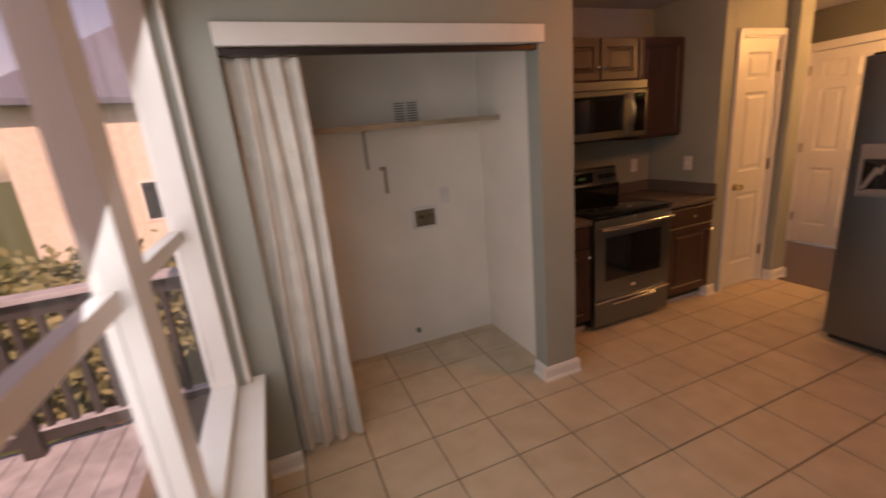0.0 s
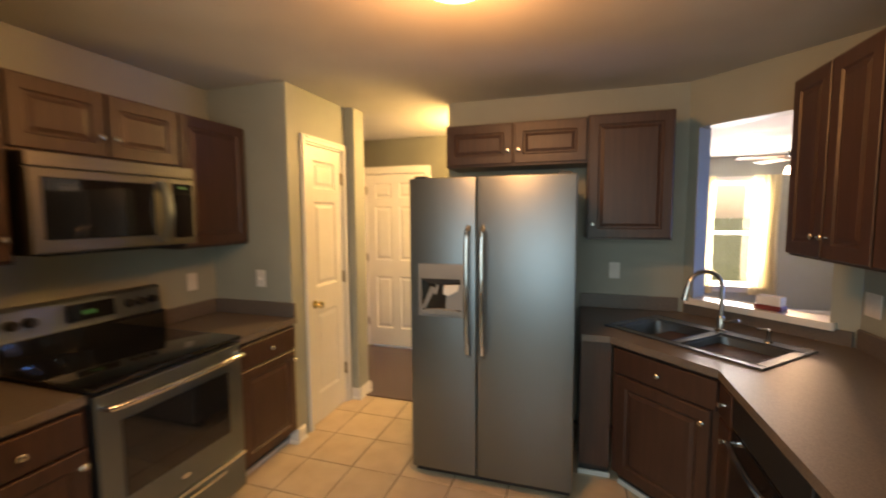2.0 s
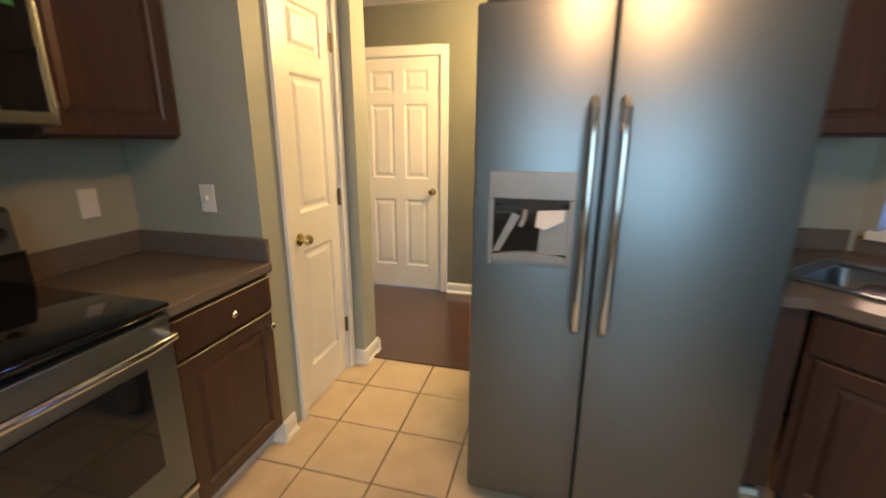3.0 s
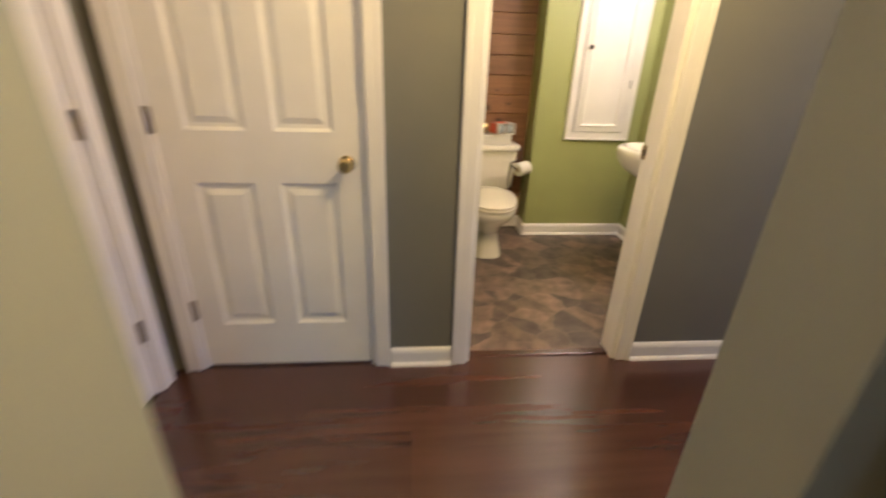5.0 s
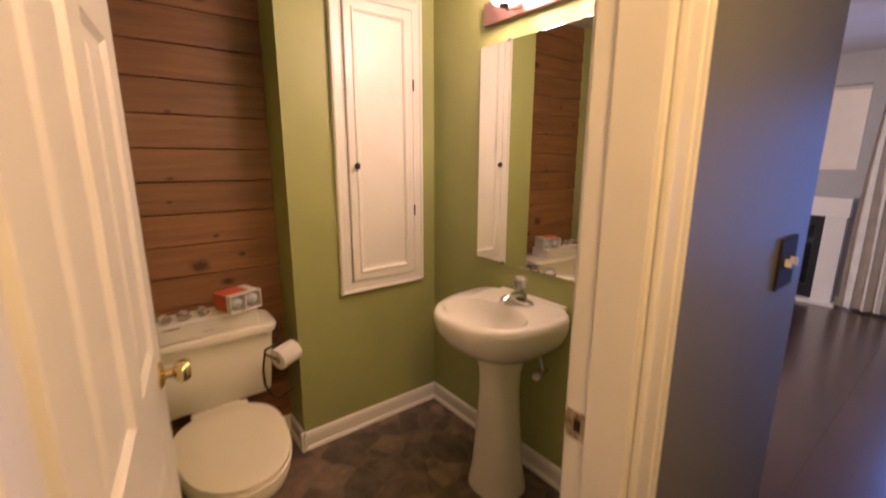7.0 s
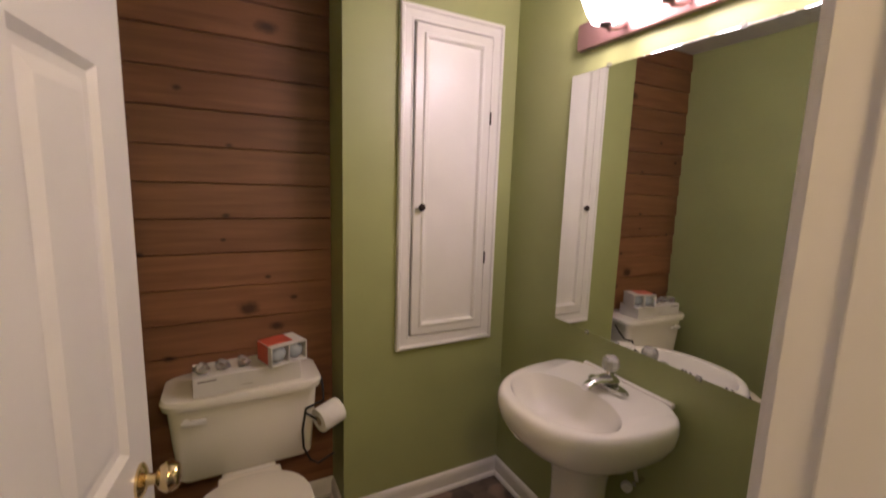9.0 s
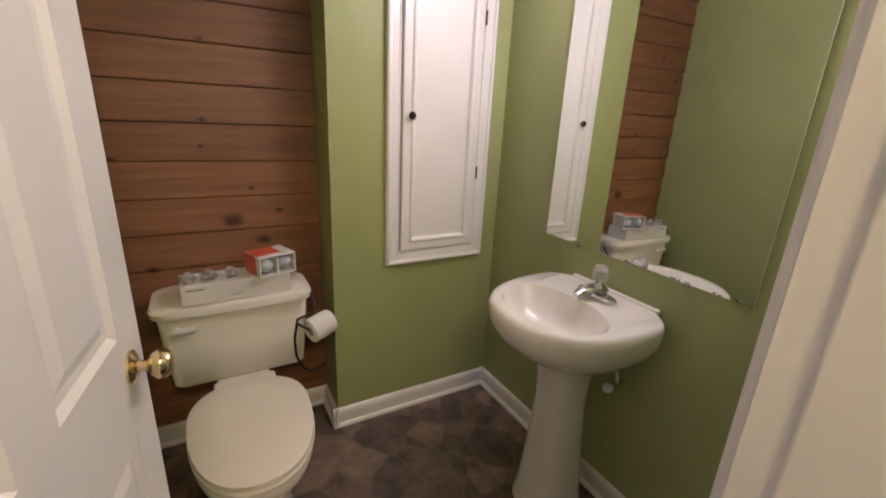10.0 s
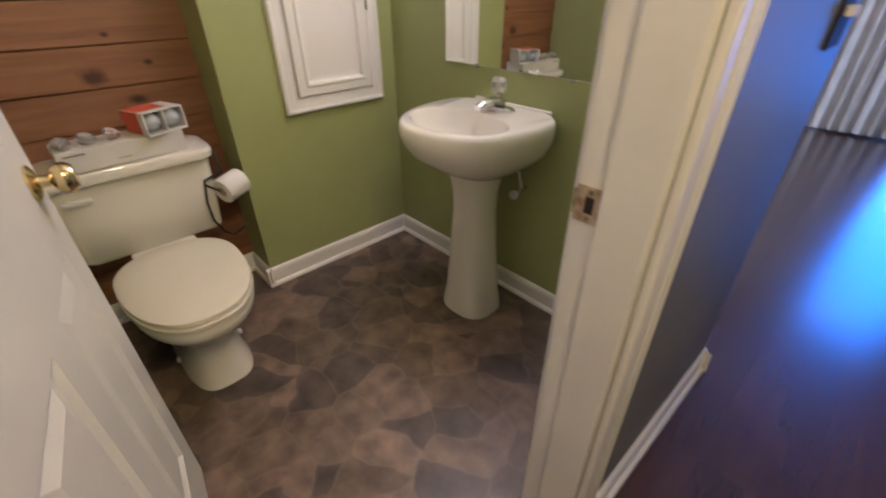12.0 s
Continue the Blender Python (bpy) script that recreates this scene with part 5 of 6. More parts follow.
    part("pipe", tube(bmesh.new(), [(7.125, 1.041, 0.535), (7.125, 1.085, 0.53)], 0.009), chrome, vl, smooth=True)
    part("supply_hose", tube(bmesh.new(), [(7.125, 1.07, 0.53), (7.128, 1.08, 0.57), (7.15, 1.09, 0.66)], 0.006), plastic_white, vl, smooth=True)
    part("handle", lathe(bmesh.new(), [(0.001, 0.0), (0.017, 0.0), (0.02, 0.008), (0.017, 0.018), (0.001, 0.018)], 12, m=pose(7.15, 1.088, 0.51, -90, 0, 40)), plastic_white, vl, smooth=True)


pedestal_sink()

mr = thing("wall_mirror", "large frameless wall mirror over the sink", "mirror")
part("mirror_glass", boxes((6.795, 7.60, 1.042, 1.047, 0.968, 1.952), bevel=0.0015), mirror_silver, mr)
for x, z in ((6.98, 0.966), (7.42, 0.966), (6.98, 1.954), (7.42, 1.954)):
    part("clip", boxes((x - 0.008, x + 0.008, 1.042, 1.051, z - 0.008, z + 0.008), bevel=0.002), clear_plastic, mr, "clear plastic clip")

rnd = random.Random(31)
for x in (7.30, 7.27, 7.20, 7.19, 7.03, 7.02, 7.005, 6.90, 6.885, 6.84):
    w, h = rnd.uniform(0.003, 0.007), rnd.uniform(0.0015, 0.004)
    bm = prism(bmesh.new(), [(x + w * math.cos(k * 1.05) * rnd.uniform(0.6, 1.2), 0.9695 + h * (1 + math.sin(k * 1.05)) * rnd.uniform(0.5, 1.0)) for k in range(6)], -1.0476, -1.0471)
    bm.transform(pose(0, 0, 0, 90, 0, 0))
    part("worn_spot", bm, gap_dark, mr, "black desilvered spot at the edge")

vl = thing("vanity_light", "three-lamp vanity light bar with frosted bell shades", "wall light")
part("back_plate", boxes((6.80, 7.565, 1.042, 1.068, 2.03, 2.125), bevel=0.006), bar_metal, vl, "brown metal back plate")
for i, x in enumerate((7.345, 7.125, 6.905)):
    part("arm", tube(bmesh.new(), [(x, 1.068, 2.065), (x, 1.10, 2.045), (x, 1.14, 2.035), (x, 1.16, 2.05)], 0.010), bar_metal, vl, smooth=True)
    part("socket_cup", lathe(bmesh.new(), [(0.008, 2.036), (0.016, 2.038), (0.02, 2.046), (0.02, 2.052), (0.01, 2.053)], 24, at=(x, 1.16, 0)), dark_metal, vl, smooth=True)
    bm = lathe(bmesh.new(), [(0.021, 2.046), (0.046, 2.055), (0.064, 2.085), (0.085, 2.135), (0.104, 2.175), (0.110, 2.195)], 32, at=(x, 1.16, 0))
    for f in [f for f in bm.faces if len(f.verts) > 4]:
        bm.faces.remove(f)
    part("shade", bm, shade_glass, vl, "glowing frosted bell shade", smooth=True)


def recessed_cabinet():
    x = 7.975
    ob = thing("recessed_cabinet", "white recessed wall cabinet with a panelled door", "cabinet")
    bm = bmesh.new()
    y0, y1, z0, z1 = 1.13, 1.63, 0.775, 2.23
    rings = [[Vector((x - d, y, z)) for y, z in ((y0 + i, z0 + i), (y1 - i, z0 + i), (y1 - i, z1 - i), (y0 + i, z1 - i))]
             for i, d in ((0.0, 0.001), (0.0, 0.020), (0.005, 0.025), (0.014, 0.025), (0.020, 0.018), (0.050, 0.016), (0.056, 0.019), (0.060, 0.016), (0.060, 0.001))]
    rs = [[bm.verts.new(p) for p in ring] for ring in rings]
    for a, b in zip(rs, rs[1:]):
        for k in range(4):
            bm.faces.new((a[k], a[(k + 1) % 4], b[(k + 1) % 4], b[k]))
    bmesh.ops.recalc_face_normals(bm, faces=bm.faces)
    part("frame", bm, white_paint, ob)
    # near-black sheet behind the door, standing in for the shade in its gap
    part("gap_shade", boxes((x - 0.004, x - 0.0015, 1.19, 1.57, 0.835, 2.17)), gap_dark, ob)
    bm = bmesh.new()
    y0, y1, z0, z1 = 1.194, 1.563, 0.839, 2.165
    rings = [[Vector((x - 0.002 - d, y, z)) for y, z in ((y0 + i, z0 + i), (y1 - i, z0 + i), (y1 - i, z1 - i), (y0 + i, z1 - i))]
             for i, d in ((0, 0.002), (0.0, 0.018), (0.004, 0.022), (0.036, 0.022), (0.042, 0.028), (0.050, 0.026), (0.058, 0.014), (0.072, 0.012))]
    rs = [[bm.verts.new(p) for p in r] for r in rings]
    for a, b in zip(rs, rs[1:]):
        for i in range(4):
            bm.faces.new((a[i], a[(i + 1) % 4], b[(i + 1) % 4], b[i]))
    bm.faces.new(rs[-1])
    bmesh.ops.recalc_face_normals(bm, faces=bm.faces)
    d = part("door", bm, white_paint, ob)
    part("knob", lathe(bmesh.new(), [(0.007, 0.0), (0.006, 0.010), (0.014, 0.016), (0.016, 0.022), (0.011, 0.029), (0.001, 0.030)], 18, m=pose(x - 0.024, 1.53, 1.417, 0, -90, 0)), dark_metal, d, "dark bronze knob", smooth=True)
    for z in (1.82, 1.18):
        part("hinge", cyl(bmesh.new(), (x - 0.026, 1.191, z - 0.028), (x - 0.026, 1.191, z + 0.028), 0.004, n=8), dark_metal, d)


recessed_cabinet()

bx = thing("long_carton", "long white carton lying on the toilet tank", "box", at=(7.985, 2.225, 0.7355), turn=3)
part("carton", boxes((-0.055, 0.085, -0.185, 0.185, 0.0, 0.072), bevel=0.002), carton, bx)
part("printed_bar", boxes((-0.0565, -0.0553, -0.01, 0.03, 0.020, 0.023)), bracket_grey, bx)
part("printed_bar", boxes((-0.0565, -0.0553, 0.11, 0.17, 0.055, 0.060)), vent_grey, bx)
bb = thing("bulb_carton", "open red and white carton of light bulbs", "box", at=(7.985, 2.10, 0.8085), turn=20)
part("carton", boxes((-0.06, 0.06, -0.072, 0.072, 0.0, 0.006), (-0.06, 0.06, -0.072, 0.072, 0.076, 0.080), (0.055, 0.06, -0.072, 0.072, 0.006, 0.076),
                     (-0.06, 0.055, -0.072, -0.068, 0.006, 0.076), (-0.06, 0.055, 0.068, 0.072, 0.006, 0.076), (-0.058, 0.0, -0.002, 0.002, 0.006, 0.076)), carton, bb)
part("red_print", boxes((-0.03, 0.058, -0.03, 0.071, 0.0804, 0.0815)), red_print, bb, "red printed top")
part("red_print", boxes((-0.03, 0.058, 0.0724, 0.0735, 0.006, 0.078)), red_print, bb, "red printed side")
for y in (-0.035, 0.035):
    part("light_bulb", lathe(bmesh.new(), [(0.001, -0.058), (0.018, -0.054), (0.029, -0.042), (0.032, -0.022), (0.026, 0.0), (0.016, 0.03)], 20, at=(0, 0, 0), m=pose(0, y, 0.041, 0, 90, 0)), lamp_white, bb, "grey-white glass bulb", smooth=True)
pk = thing("plastic_packaging", "crumpled clear plastic packaging on the carton", "packaging", at=(7.98, 2.29, 0.8085), turn=8)
rnd = random.Random(5)
for cy in (-0.05, 0.02, 0.09):
    bm = bmesh.new()
    bmesh.ops.create_icosphere(bm, subdivisions=2, radius=0.027)
    for v in bm.verts:
        v.co = Vector((v.co.x * 1.2 + rnd.uniform(-.006, .006), v.co.y + cy + rnd.uniform(-.006, .006), max(0.0, v.co.z * 0.75 + 0.016 + rnd.uniform(-.005, .005))))
    part("blister", bm, clear_plastic, pk)

tp = thing("toilet_paper_holder", "black wire paper holder hooked over the toilet tank", "paper holder")
part("wire", tube(bmesh.new(), [(8.02, 1.945, 0.69), (7.99, 1.944, 0.66), (7.948, 1.95, 0.62), (7.945, 2.02, 0.60), (7.943, 2.025, 0.585), (7.93, 1.98, 0.55), (7.93, 1.865, 0.568)], 0.005), rubber_black, tp, smooth=True)
part("loop", tube(bmesh.new(), [(7.945, 2.02, 0.60), (7.945, 2.035, 0.51), (7.946, 2.032, 0.43), (7.95, 2.005, 0.365), (7.965, 1.97, 0.33), (7.98, 1.90, 0.35)], 0.0045), rubber_black, tp, smooth=True)
rl = thing("toilet_paper_roll", "white toilet paper roll on the wire holder", "toilet paper")
bm = lathe(bmesh.new(), [(0.021, 0.0), (0.050, 0.0), (0.0515, 0.004), (0.0515, 0.096), (0.050, 0.10), (0.021, 0.10), (0.021, 0.0)], 32, m=pose(7.918, 1.976, 0.549, 81, 0, 22))
part("paper", bm, paper_white, rl, smooth=True)
bm = lathe(bmesh.new(), [(0.020, -0.001), (0.0205, 0.0), (0.0205, 0.1), (0.018, 0.1005), (0.018, -0.001)], 24, m=pose(7.918, 1.976, 0.549, 81, 0, 22))
part("core", bm, shelf_edge, rl, "brown cardboard core", smooth=True)

# pine planks behind the toilet
pw = thing("plank_wall", "horizontal stained knotty pine planks behind the toilet", "wall panelling", kind="structure")
ze = -0.036
while ze < H - 0.01:
    z1 = min(ze + 0.139, H)
    bm = bmesh.new()
    zb = max(ze, 0.001)
    prof = [(8.199, zb), (8.178, zb), (8.176, zb + 0.004), (8.184, z1 - 0.004), (8.187, z1 - 0.001), (8.199, z1 - 0.001)]
    loft(bm, [[Vector((x, y, z)) for x, z in prof] for y in (1.862, 2.658)])
    part("plank", bm, pine, pw)
    ze = z1

# ---- living room ----
fpz = thing("fireplace", "white fireplace surround with a dark glass firebox", "fireplace", kind="structure")
Y0 = -3.199
part("surround", boxes((6.86, 7.02, Y0, Y0 + 0.09, 0.0, 0.90), bevel=0.004), white_paint, fpz)
part("surround", boxes((8.09, 8.24, Y0, Y0 + 0.09, 0.0, 0.90), bevel=0.004), white_paint, fpz)
part("mantel_board", boxes((6.84, 8.26, Y0, Y0 + 0.11, 0.90, 1.085), bevel=0.006), white_paint, fpz)
part("hearth", boxes((6.82, 8.28, Y0, Y0 + 0.16, 0.0, 0.035), bevel=0.006), white_paint, fpz)
part("firebox", boxes((7.02, 8.09, Y0, Y0 + 0.02, 0.036, 0.90)), fire_dark, fpz)
part("fire_frame", boxes((7.02, 8.09, Y0 + 0.02, Y0 + 0.05, 0.80, 0.90), (7.02, 8.09, Y0 + 0.02, Y0 + 0.05, 0.036, 0.17), (7.02, 7.09, Y0 + 0.02, Y0 + 0.05, 0.17, 0.80), (8.02, 8.09, Y0 + 0.02, Y0 + 0.05, 0.17, 0.80), bevel=0.004), black_plastic, fpz)
part("glass_front", boxes((7.09, 8.02, Y0 + 0.024, Y0 + 0.03, 0.17, 0.80)), black_glass, fpz)
for i, (x, z, r) in enumerate(((7.4, 0.20, 8), (7.62, 0.23, -14))):
    part("log", cyl(bmesh.new(), (x - 0.17, Y0 + 0.036, z), (x + 0.17, Y0 + 0.04, z + r * 0.004), 0.008, n=10), bark, fpz)
# a recess with a splayed side over the mantel
tvn = thing("wall_niche", "pale recessed niche with a splayed side over the fireplace", "niche", kind="structure")


def upright_prism(corners, z0, z1):
    """A solid with upright sides over a plan outline."""
    bm = bmesh.new()
    low, high = ([bm.verts.new((x, y, z)) for x, y in corners] for z in (z0, z1))
    bm.faces.new(low)
    bm.faces.new(high)
    for k in range(len(corners)):
        n = (k + 1) % len(corners)
        bm.faces.new((low[k], low[n], high[n], high[k]))
    bmesh.ops.recalc_face_normals(bm, faces=bm.faces)
    return bm


part("niche_back", boxes((6.80, 8.00, -3.70, -3.60, 1.25, 2.25)), closet_white, tvn)
part("niche_side", upright_prism(((7.887, -3.203), (7.63, -3.599), (7.98, -3.599), (7.98, -3.323), (7.887, -3.323)), 1.351, 2.149), closet_white, tvn)
part("niche_side", upright_prism(((6.883, -3.203), (6.883, -3.323), (6.82, -3.323), (6.82, -3.599), (6.92, -3.599)), 1.351, 2.149), closet_white, tvn)
part("niche_sill", boxes((6.82, 7.98, -3.599, -3.322, 1.25, 1.35)), closet_white, tvn)
part("niche_head", boxes((6.82, 7.98, -3.599, -3.322, 2.15, 2.25)), closet_white, tvn)
cable = thing("cable_plate", "small round pale cable plate inside the niche", "wall plate")
part("plate", lathe(bmesh.new(), [(0.001, 0.004), (0.040, 0.004), (0.044, 0.0)], 24, m=pose(7.357, -3.6, 1.683, -90, 0, 0)), pale_wall, cable)
drape("white floor-length living room curtain", 6.10, 6.76, -3.09, 0.025, 2.25, 7, 0.035, fabric_white, 7, flare=0.06)
drape("white floor-length living room curtain", 3.9, 4.35, -3.09, 0.025, 2.25, 5, 0.035, fabric_white, 9, flare=0.06)
rod = thing("curtain_rod", "dark metal curtain rod over the glass door", "curtain rod")
part("rod", tube(bmesh.new(), [(3.8, -3.09, 2.26), (6.8, -3.09, 2.26)], 0.011), dark_metal, rod, smooth=True)
for x in (3.9, 5.3, 6.7):
    part("bracket", boxes((x - 0.008, x + 0.008, -3.198, -3.085, 2.252, 2.268)), dark_metal, rod)


def window_unit(name, label, m, w, z0, z1, rails, mullions, depth=0.12, sill=True, frame_w=0.05):
    """A glazed unit: local x across the opening, y outwards through the wall."""
    ob = thing(name, label, "window", kind="structure")
    ob.matrix_basis = m
    fr = part("window_frame", boxes((0, w, 0.03, depth - 0.01, z1 - frame_w, z1), (0, w, 0.03, depth - 0.01, z0, z0 + frame_w), (0, frame_w, 0.03, depth - 0.01, z0 + frame_w, z1 - frame_w), (w - frame_w, w, 0.03, depth - 0.01, z0 + frame_w, z1 - frame_w), bevel=0.003), white_paint, ob)
    for x in mullions:
        part("mullion", boxes((x - 0.065, x + 0.065, 0.06, depth - 0.005, z0 + frame_w, z1 - frame_w), bevel=0.004), white_paint, ob)
    xs = [frame_w] + [v for x in mullions for v in (x - 0.065, x + 0.065)] + [w - frame_w]
    for a, b in zip(xs[::2], xs[1::2]):
        for z, hh, d0, d1 in rails:
            part("sash_rail", boxes((a, b, d0, d1, z - hh / 2, z + hh / 2), bevel=0.003), white_paint, ob)
        for za, zb in zip([z0 + frame_w] + [r[0] + r[1] / 2 for r in rails], [r[0] - r[1] / 2 for r in rails] + [z1 - frame_w]):
            g = part("pane", boxes((a, b, depth - 0.034, depth - 0.030, za, zb)), glass, ob)
            g.visible_shadow = False
    if sill:
        part("window_sill", boxes((-0.06, w + 0.06, -0.075, 0.03, z0 - 0.022, z0 + 0.004), bevel=0.005), white_paint, ob)
        part("apron", boxes((-0.04, w + 0.04, -0.016, -0.001, z0 - 0.10, z0 - 0.022), bevel=0.004), white_paint, ob)
    for x0, x1, za, zb in ((-0.07, 0.004, z0 + 0.004, z1 + 0.07), (w - 0.004, w + 0.07, z0 + 0.004, z1 + 0.07), (0.004, w - 0.004, z1 - 0.004, z1 + 0.07)):
        part("casing", boxes((x0, x1, -0.018, -0.0005, za, zb), bevel=0.004), white_paint, ob)
    return ob


# the kitchen window looks west: local x runs towards +y, outwards is -x
window_unit("window_1", "wide white double window with double-hung sashes", pose(0.62, 0.55, 0, 0, 0, 90), 2.15, 0.57, 2.22, [(1.28, 0.05, 0.09, 0.13)], [1.395], depth=0.14, frame_w=0.05)
window_unit("window_2", "white framed living room window", pose(9.5, -0.66, 0, 0, 0, -90), 0.76, 0.42, 2.06, [(1.25, 0.05, 0.045, 0.10)], [])
window_unit("window_3", "white framed sliding glass door to the yard", pose(6.15, -3.2, 0, 0, 0, 180), 1.85, 0.04, 2.1, [], [0.925], sill=False)
drape("cream curtain beside the living room window", -1.60, -1.24, 9.42, 0.3, 2.14, 5, 0.03, curtain_cream, 11, axis="y")
drape("cream curtain beside the living room window", -0.74, -0.50, 9.42, 0.3, 2.14, 4, 0.03, curtain_cream, 12, axis="y")


def ceiling_fan():
    ob = thing("ceiling_fan", "bronze ceiling fan with wooden blades and three lit lamps", "ceiling fan", at=(7.45, -1.02, H))
    part("canopy", lathe(bmesh.new(), [(0.075, 0.0), (0.075, -0.02), (0.04, -0.05), (0.015, -0.06)], 24), dark_metal, ob, smooth=True)
    part("rod", cyl(bmesh.new(), (0, 0, -0.05), (0, 0, -0.16), 0.013), dark_metal, ob, smooth=True)
    part("motor", lathe(bmesh.new(), [(0.03, -0.14), (0.10, -0.16), (0.135, -0.20), (0.135, -0.25), (0.10, -0.28), (0.06, -0.30), (0.05, -0.33), (0.001, -0.34)], 28), dark_metal, ob, smooth=True)
    for i in range(5):
        m = pose(0, 0, -0.262, 0, 0, 20 + 72 * i) @ pose(0, 0, 0, 10, 0, 0)
        bl = part("blade", boxes((0.20, 0.64, -0.065, 0.065, -0.004, 0.004), bevel=0.003, m=m), shelf_edge, ob, "wooden blade")
        part("blade_arm", boxes((0.11, 0.24, -0.018, 0.018, -0.010, -0.004), m=m), dark_metal, bl)
    for i in range(4):
        a = radians(45 + 90 * i)
        c = (0.11 * math.cos(a), 0.11 * math.sin(a), 0)
        part("lamp_arm", tube(bmesh.new(), [(0.03 * math.cos(a), 0.03 * math.sin(a), -0.32), (0.08 * math.cos(a), 0.08 * math.sin(a), -0.345), (*c[:2], -0.36)], 0.008), dark_metal, ob, smooth=True)
        part("lamp_shade", lathe(bmesh.new(), [(0.02, -0.35), (0.04, -0.365), (0.06, -0.41), (0.068, -0.44), (0.04, -0.445), (0.001, -0.445)], 20, at=c), shade_glass, ob, "glowing frosted shade", smooth=True)


ceiling_fan()

# ---- outdoors ----
solid("ground", boxes((-300, 300, -300, 300, -1.7, -1.5)), grass_mat, "dry green and yellow lawn", "ground", kind="structure")
dk = thing("deck", "weathered grey wooden deck outside the window", "deck")
for i in range(24):
    x = 0.44 - 0.145 * i
    part("deck_board", boxes((x - 0.138, x, -1.0, 3.92, -0.14, -0.10), bevel=0.004), deck_wood, dk)
part("deck_frame", boxes((-3.0, 0.44, -1.0, 3.92, -0.36, -0.142)), bark, dk)
for x in (-2.9, 0.2):
    for y in (-0.8, 1.5, 3.8):
        part("deck_post", boxes((x - 0.05, x + 0.05, y - 0.05, y + 0.05, -1.52, -0.36)), bark, dk)


def railing(length, posts):
    """A run of deck railing along local x."""
    ob = thing("deck_railing", "dark wooden deck railing with square balusters", "railing")
    part("top_rail", boxes((0, length, -0.07, 0.07, 0.865, 0.90), bevel=0.006), deck_wood, ob, "weathered pale top rail")
    part("rail_board", boxes((0, length, -0.02, 0.02, 0.77, 0.864)), rail_dark, ob)
    part("bottom_rail", boxes((0, length, -0.02, 0.02, -0.03, 0.05)), rail_dark, ob)
    part("rail_cap", boxes((0, length, -0.03, 0.03, 0.0505, 0.062)), deck_wood, ob)
    for i in range(posts):
        x = 0.05 + i * (length - 0.1) / (posts - 1)
        part("post", boxes((x - 0.05, x + 0.05, -0.066, -0.022, -0.10, 0.864)), rail_dark, ob)
    me = mesh_of("baluster", boxes((-0.018, 0.018, -0.018, 0.018, 0.063, 0.769)), rail_dark)
    for i in range(int(length / 0.125)):
        o = new("baluster", me)
        o.parent, o.location = ob, (0.10 + i * 0.125, 0, 0)
    return ob


railing(3.4, 4).matrix_world = pose(-2.98, 3.84, 0)
railing(4.7, 4).matrix_world = pose(-2.93, -0.95, 0, 0, 0, 90)


def house(label, x, y, turn, w, d, h, at_z=-1.5):
    ob = thing("house", label, "house", at=(x, y, at_z), turn=turn)
    part("wall", boxes((-w / 2, w / 2, -d / 2, d / 2, 0, h)), siding, ob)
    a, b, e, r = w / 2 + 0.5, d / 2 + 0.5, h - 0.05, h + d * 0.42
    bm = bmesh.new()
    lo = [bm.verts.new(p) for p in ((-a, -b, e), (a, -b, e), (a, b, e), (-a, b, e))]
    mid = [bm.verts.new(p) for p in ((-a, -b, e + 0.18), (a, -b, e + 0.18), (a, b, e + 0.18), (-a, b, e + 0.18))]
    top = [bm.verts.new(p) for p in ((-a + b, 0, r), (a - b, 0, r))]
    bm.faces.new(list(reversed(lo)))
    for k in range(4):
        bm.faces.new((lo[k], lo[(k + 1) % 4], mid[(k + 1) % 4], mid[k]))
    for f in ((mid[0], mid[1], top[1], top[0]), (mid[1], mid[2], top[1]), (mid[2], mid[3], top[0], top[1]), (mid[3], mid[0], top[0])):
        bm.faces.new(f)
    part("roof", bm, roof_blue, ob, "grey shingled roof")
    for sgn in (-1, 1):
        for px in (-w / 4, w / 4):
            wn_ = part("window", boxes((px - 0.55, px + 0.55, sgn * d / 2 - 0.03, sgn * d / 2 + 0.03, 1.1, 2.5)), white_paint, ob)
            part("pane", boxes((px - 0.48, px + 0.48, sgn * d / 2 - 0.035, sgn * d / 2 + 0.035, 1.18, 2.42)), black_glass, wn_)
    return ob


house("beige neighbour house with a blue-grey hipped roof", -0.6, 23.0, 18, 14, 8, 5.0)


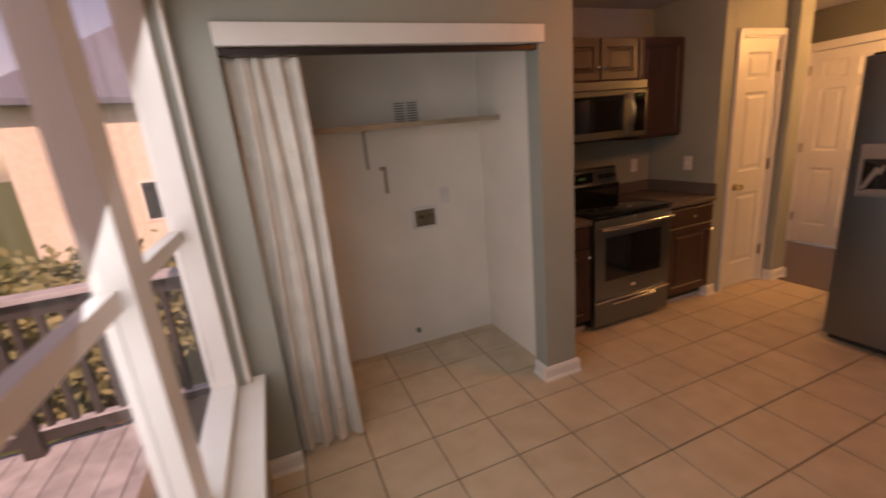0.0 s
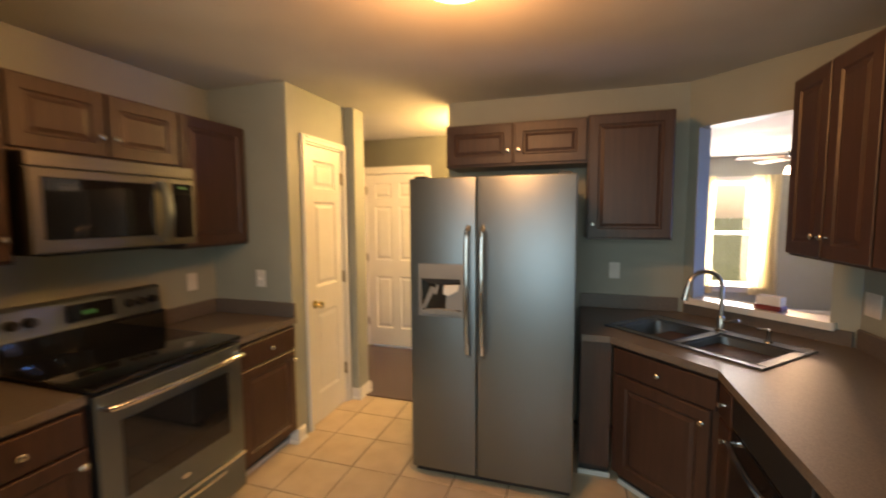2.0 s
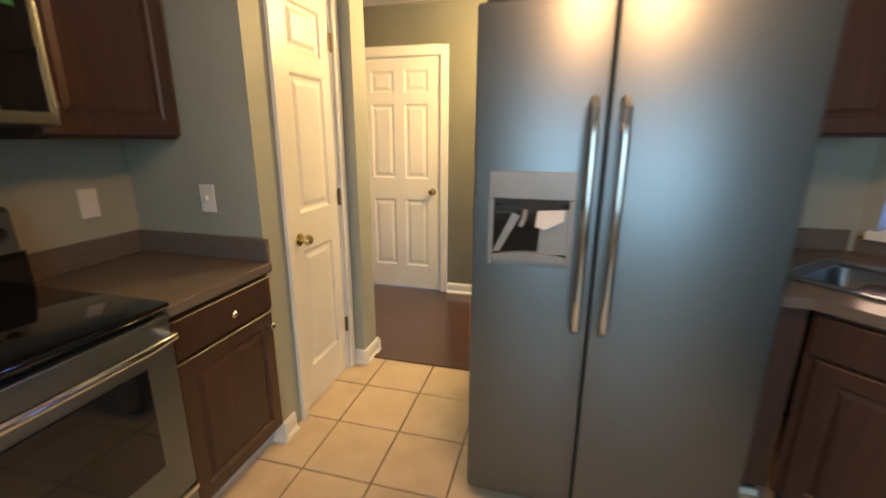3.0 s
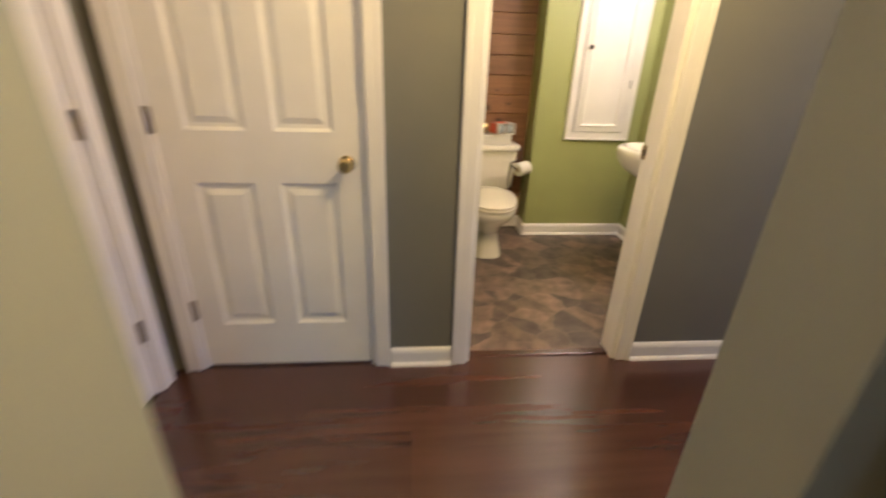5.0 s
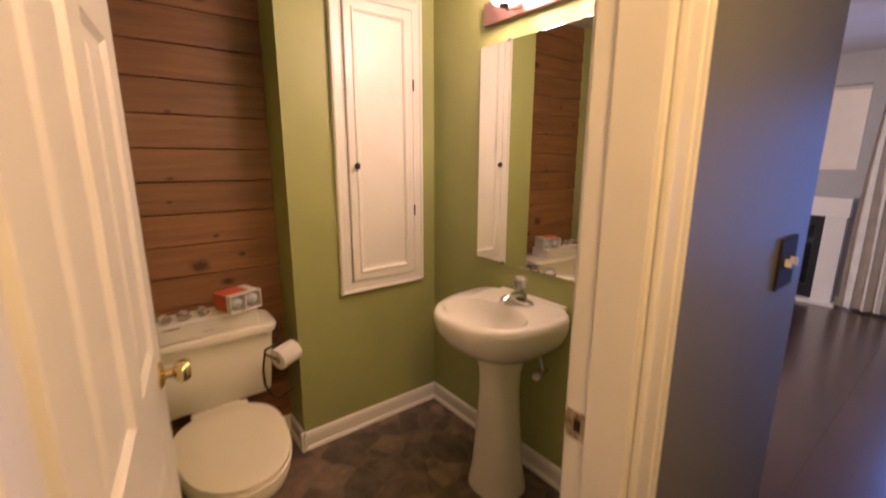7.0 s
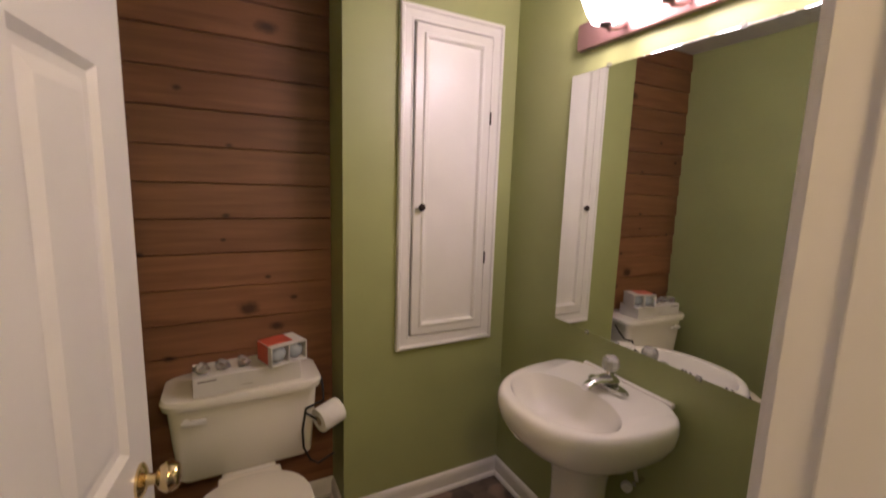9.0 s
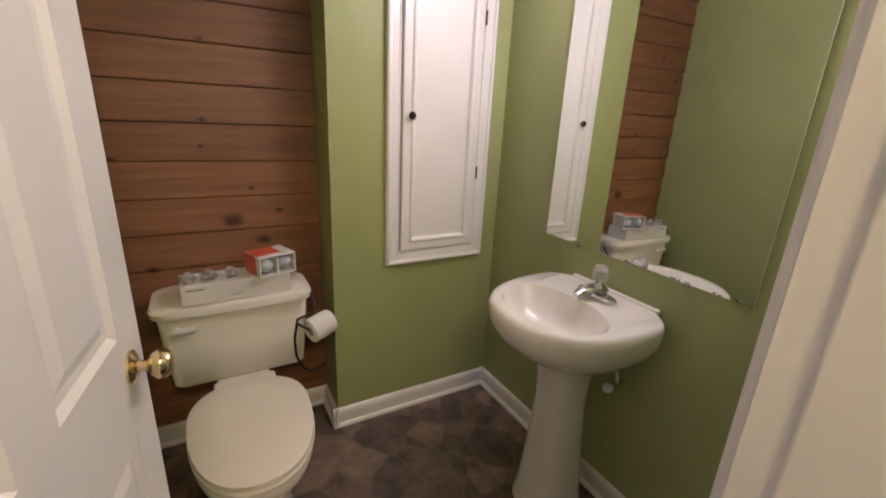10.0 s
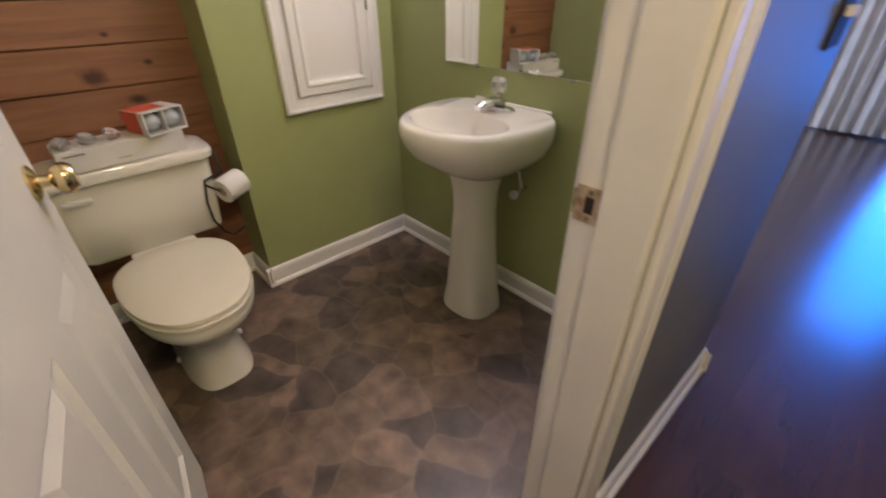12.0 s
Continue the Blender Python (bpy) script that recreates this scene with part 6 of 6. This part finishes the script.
def tree(label, x, y, h, r, seed, at_z=-1.5, leaf=0.15, leaves=2600):
    ob = thing("tree", label, "tree", at=(x, y, at_z))
    rd = random.Random(seed)
    bm = bmesh.new()
    tube(bm, [(0, 0, 0), (0.05, 0, h * 0.3), (-0.05, 0.06, h * 0.6), (0, 0, h * 0.9)], 0.16)
    for i in range(7):
        a, z = rd.uniform(0, 6.28), h * rd.uniform(0.3, 0.7)
        tube(bm, [(0, 0, z), (r * 0.4 * math.cos(a), r * 0.4 * math.sin(a), z + h * 0.1), (r * 0.8 * math.cos(a), r * 0.8 * math.sin(a), z + h * 0.22)], 0.05, 6)
    part("trunk", bm, bark, ob)
    verts, faces = [], []
    for i in range(leaves):
        a, b, q = rd.uniform(0, 6.28), rd.uniform(-1, 1), rd.uniform(0.35, 1.0) ** 0.5
        s = math.sqrt(1 - b * b)
        c = Vector((r * q * s * math.cos(a), r * q * s * math.sin(a), h * 0.66 + h * 0.36 * q * b)) + Vector((rd.gauss(0, r * .12), rd.gauss(0, r * .12), rd.gauss(0, r * .12)))
        u = Vector((rd.gauss(0, 1), rd.gauss(0, 1), rd.gauss(0, 1))).normalized()
        w = u.orthogonal().normalized()
        l = leaf * rd.uniform(0.6, 1.35)
        k0 = len(verts)
        verts += [c - u * l, c + w * l * 0.5, c + u * l, c - w * l * 0.5]
        faces.append((k0, k0 + 1, k0 + 2, k0 + 3))
    me = bpy.data.meshes.new("crown")
    me.from_pydata(verts, [], faces)
    me.materials.append(leaf_mat)
    cr = new("crown", me)
    cr.parent = ob


for i, (x, y, h, r) in enumerate(((-6.5, 4.5, 3.2, 1.6), (-7.5, 9.5, 7.0, 2.4), (-5.0, 1.5, 2.6, 1.4), (26.0, -16.0, 7.0, 2.8), (48.0, -3.0, 6.0, 2.2), (4.0, -9.0, 6.5, 2.6), (7.5, -10.0, 7.0, 2.8))):
    tree("leafy yard tree with yellowing green leaves", x, y, h, r, 20 + i)
for i, (x, y) in enumerate(((-1.3, 6.4), (0.3, 6.9), (-2.9, 6.6))):
    tree("low yellowing shrub behind the deck railing", x, y, 2.1, 1.0, 60 + i, leaf=0.06, leaves=5000)

# ---- floor pieces ----
def tile_mesh(w, d):
    bm = boxes((0, w, 0, d, -0.006, 0.0))
    top = [e for e in bm.edges if all(v.co.z > -0.001 for v in e.verts)]
    bmesh.ops.bevel(bm, geom=top, offset=0.002, segments=1, affect="EDGES")
    return mesh_of("floor_tile", bm, tile_mat)


PX, PY, TX, TY = 0.3295, 0.3225, 4.081, 2.654
cache = {}
xs = [TX + PX * k for k in range(-11, 4)]
ys = [TY + PY * k for k in range(-12, 4)]
for x in xs:
    for y in ys:
        x0, x1, y0, y1 = max(x, 0.62), min(x + PX - 0.007, 5.04), max(y, -0.9), min(y + PY - 0.007, 3.80)
        if x1 - x0 < 0.02 or y1 - y0 < 0.02:
            continue
        if y1 < -0.03 and x0 > 2.0:
            continue
        key = (round(x1 - x0, 3), round(y1 - y0, 3))
        if key not in cache:
            cache[key] = tile_mesh(*key)
        o = new("floor_tile", cache[key])
        o.parent, o.location = floor_k, (x0, y0, 0)


def plank_mesh(w, d):
    bm = boxes((0, w, 0, d, -0.012, 0.0))
    return mesh_of("floor_plank", bm, wood_floor)


rnd = random.Random(8)
PW = 0.127
pcache = {}


def lay_planks(parent, x0, x1, y0, y1, length):
    x = x0
    while x < x1 - 0.01:
        w = min(PW, x1 - x)
        y = y0 - rnd.choice((0.0, 0.3, 0.6, 0.9)) * length / 1.2
        while y < y1 - 0.01:
            a, b = max(y, y0), min(y + length, y1)
            if b - a > 0.01:
                key = (round(w, 4), round(b - a, 4))
                if key not in pcache:
                    pcache[key] = plank_mesh(*key)
                o = new("floor_plank", pcache[key])
                o.parent, o.location = parent, (x, a, 0)
            y += length
        x += PW


lay_planks(floor_l, 5.06, 6.385, -3.2, 3.83, 1.2)
lay_planks(floor_l2, 6.386, 9.5, -3.2, 0.92, 1.4)
lay_planks(floor_l2, 2.12, 5.06, -3.2, -0.9, 1.2)
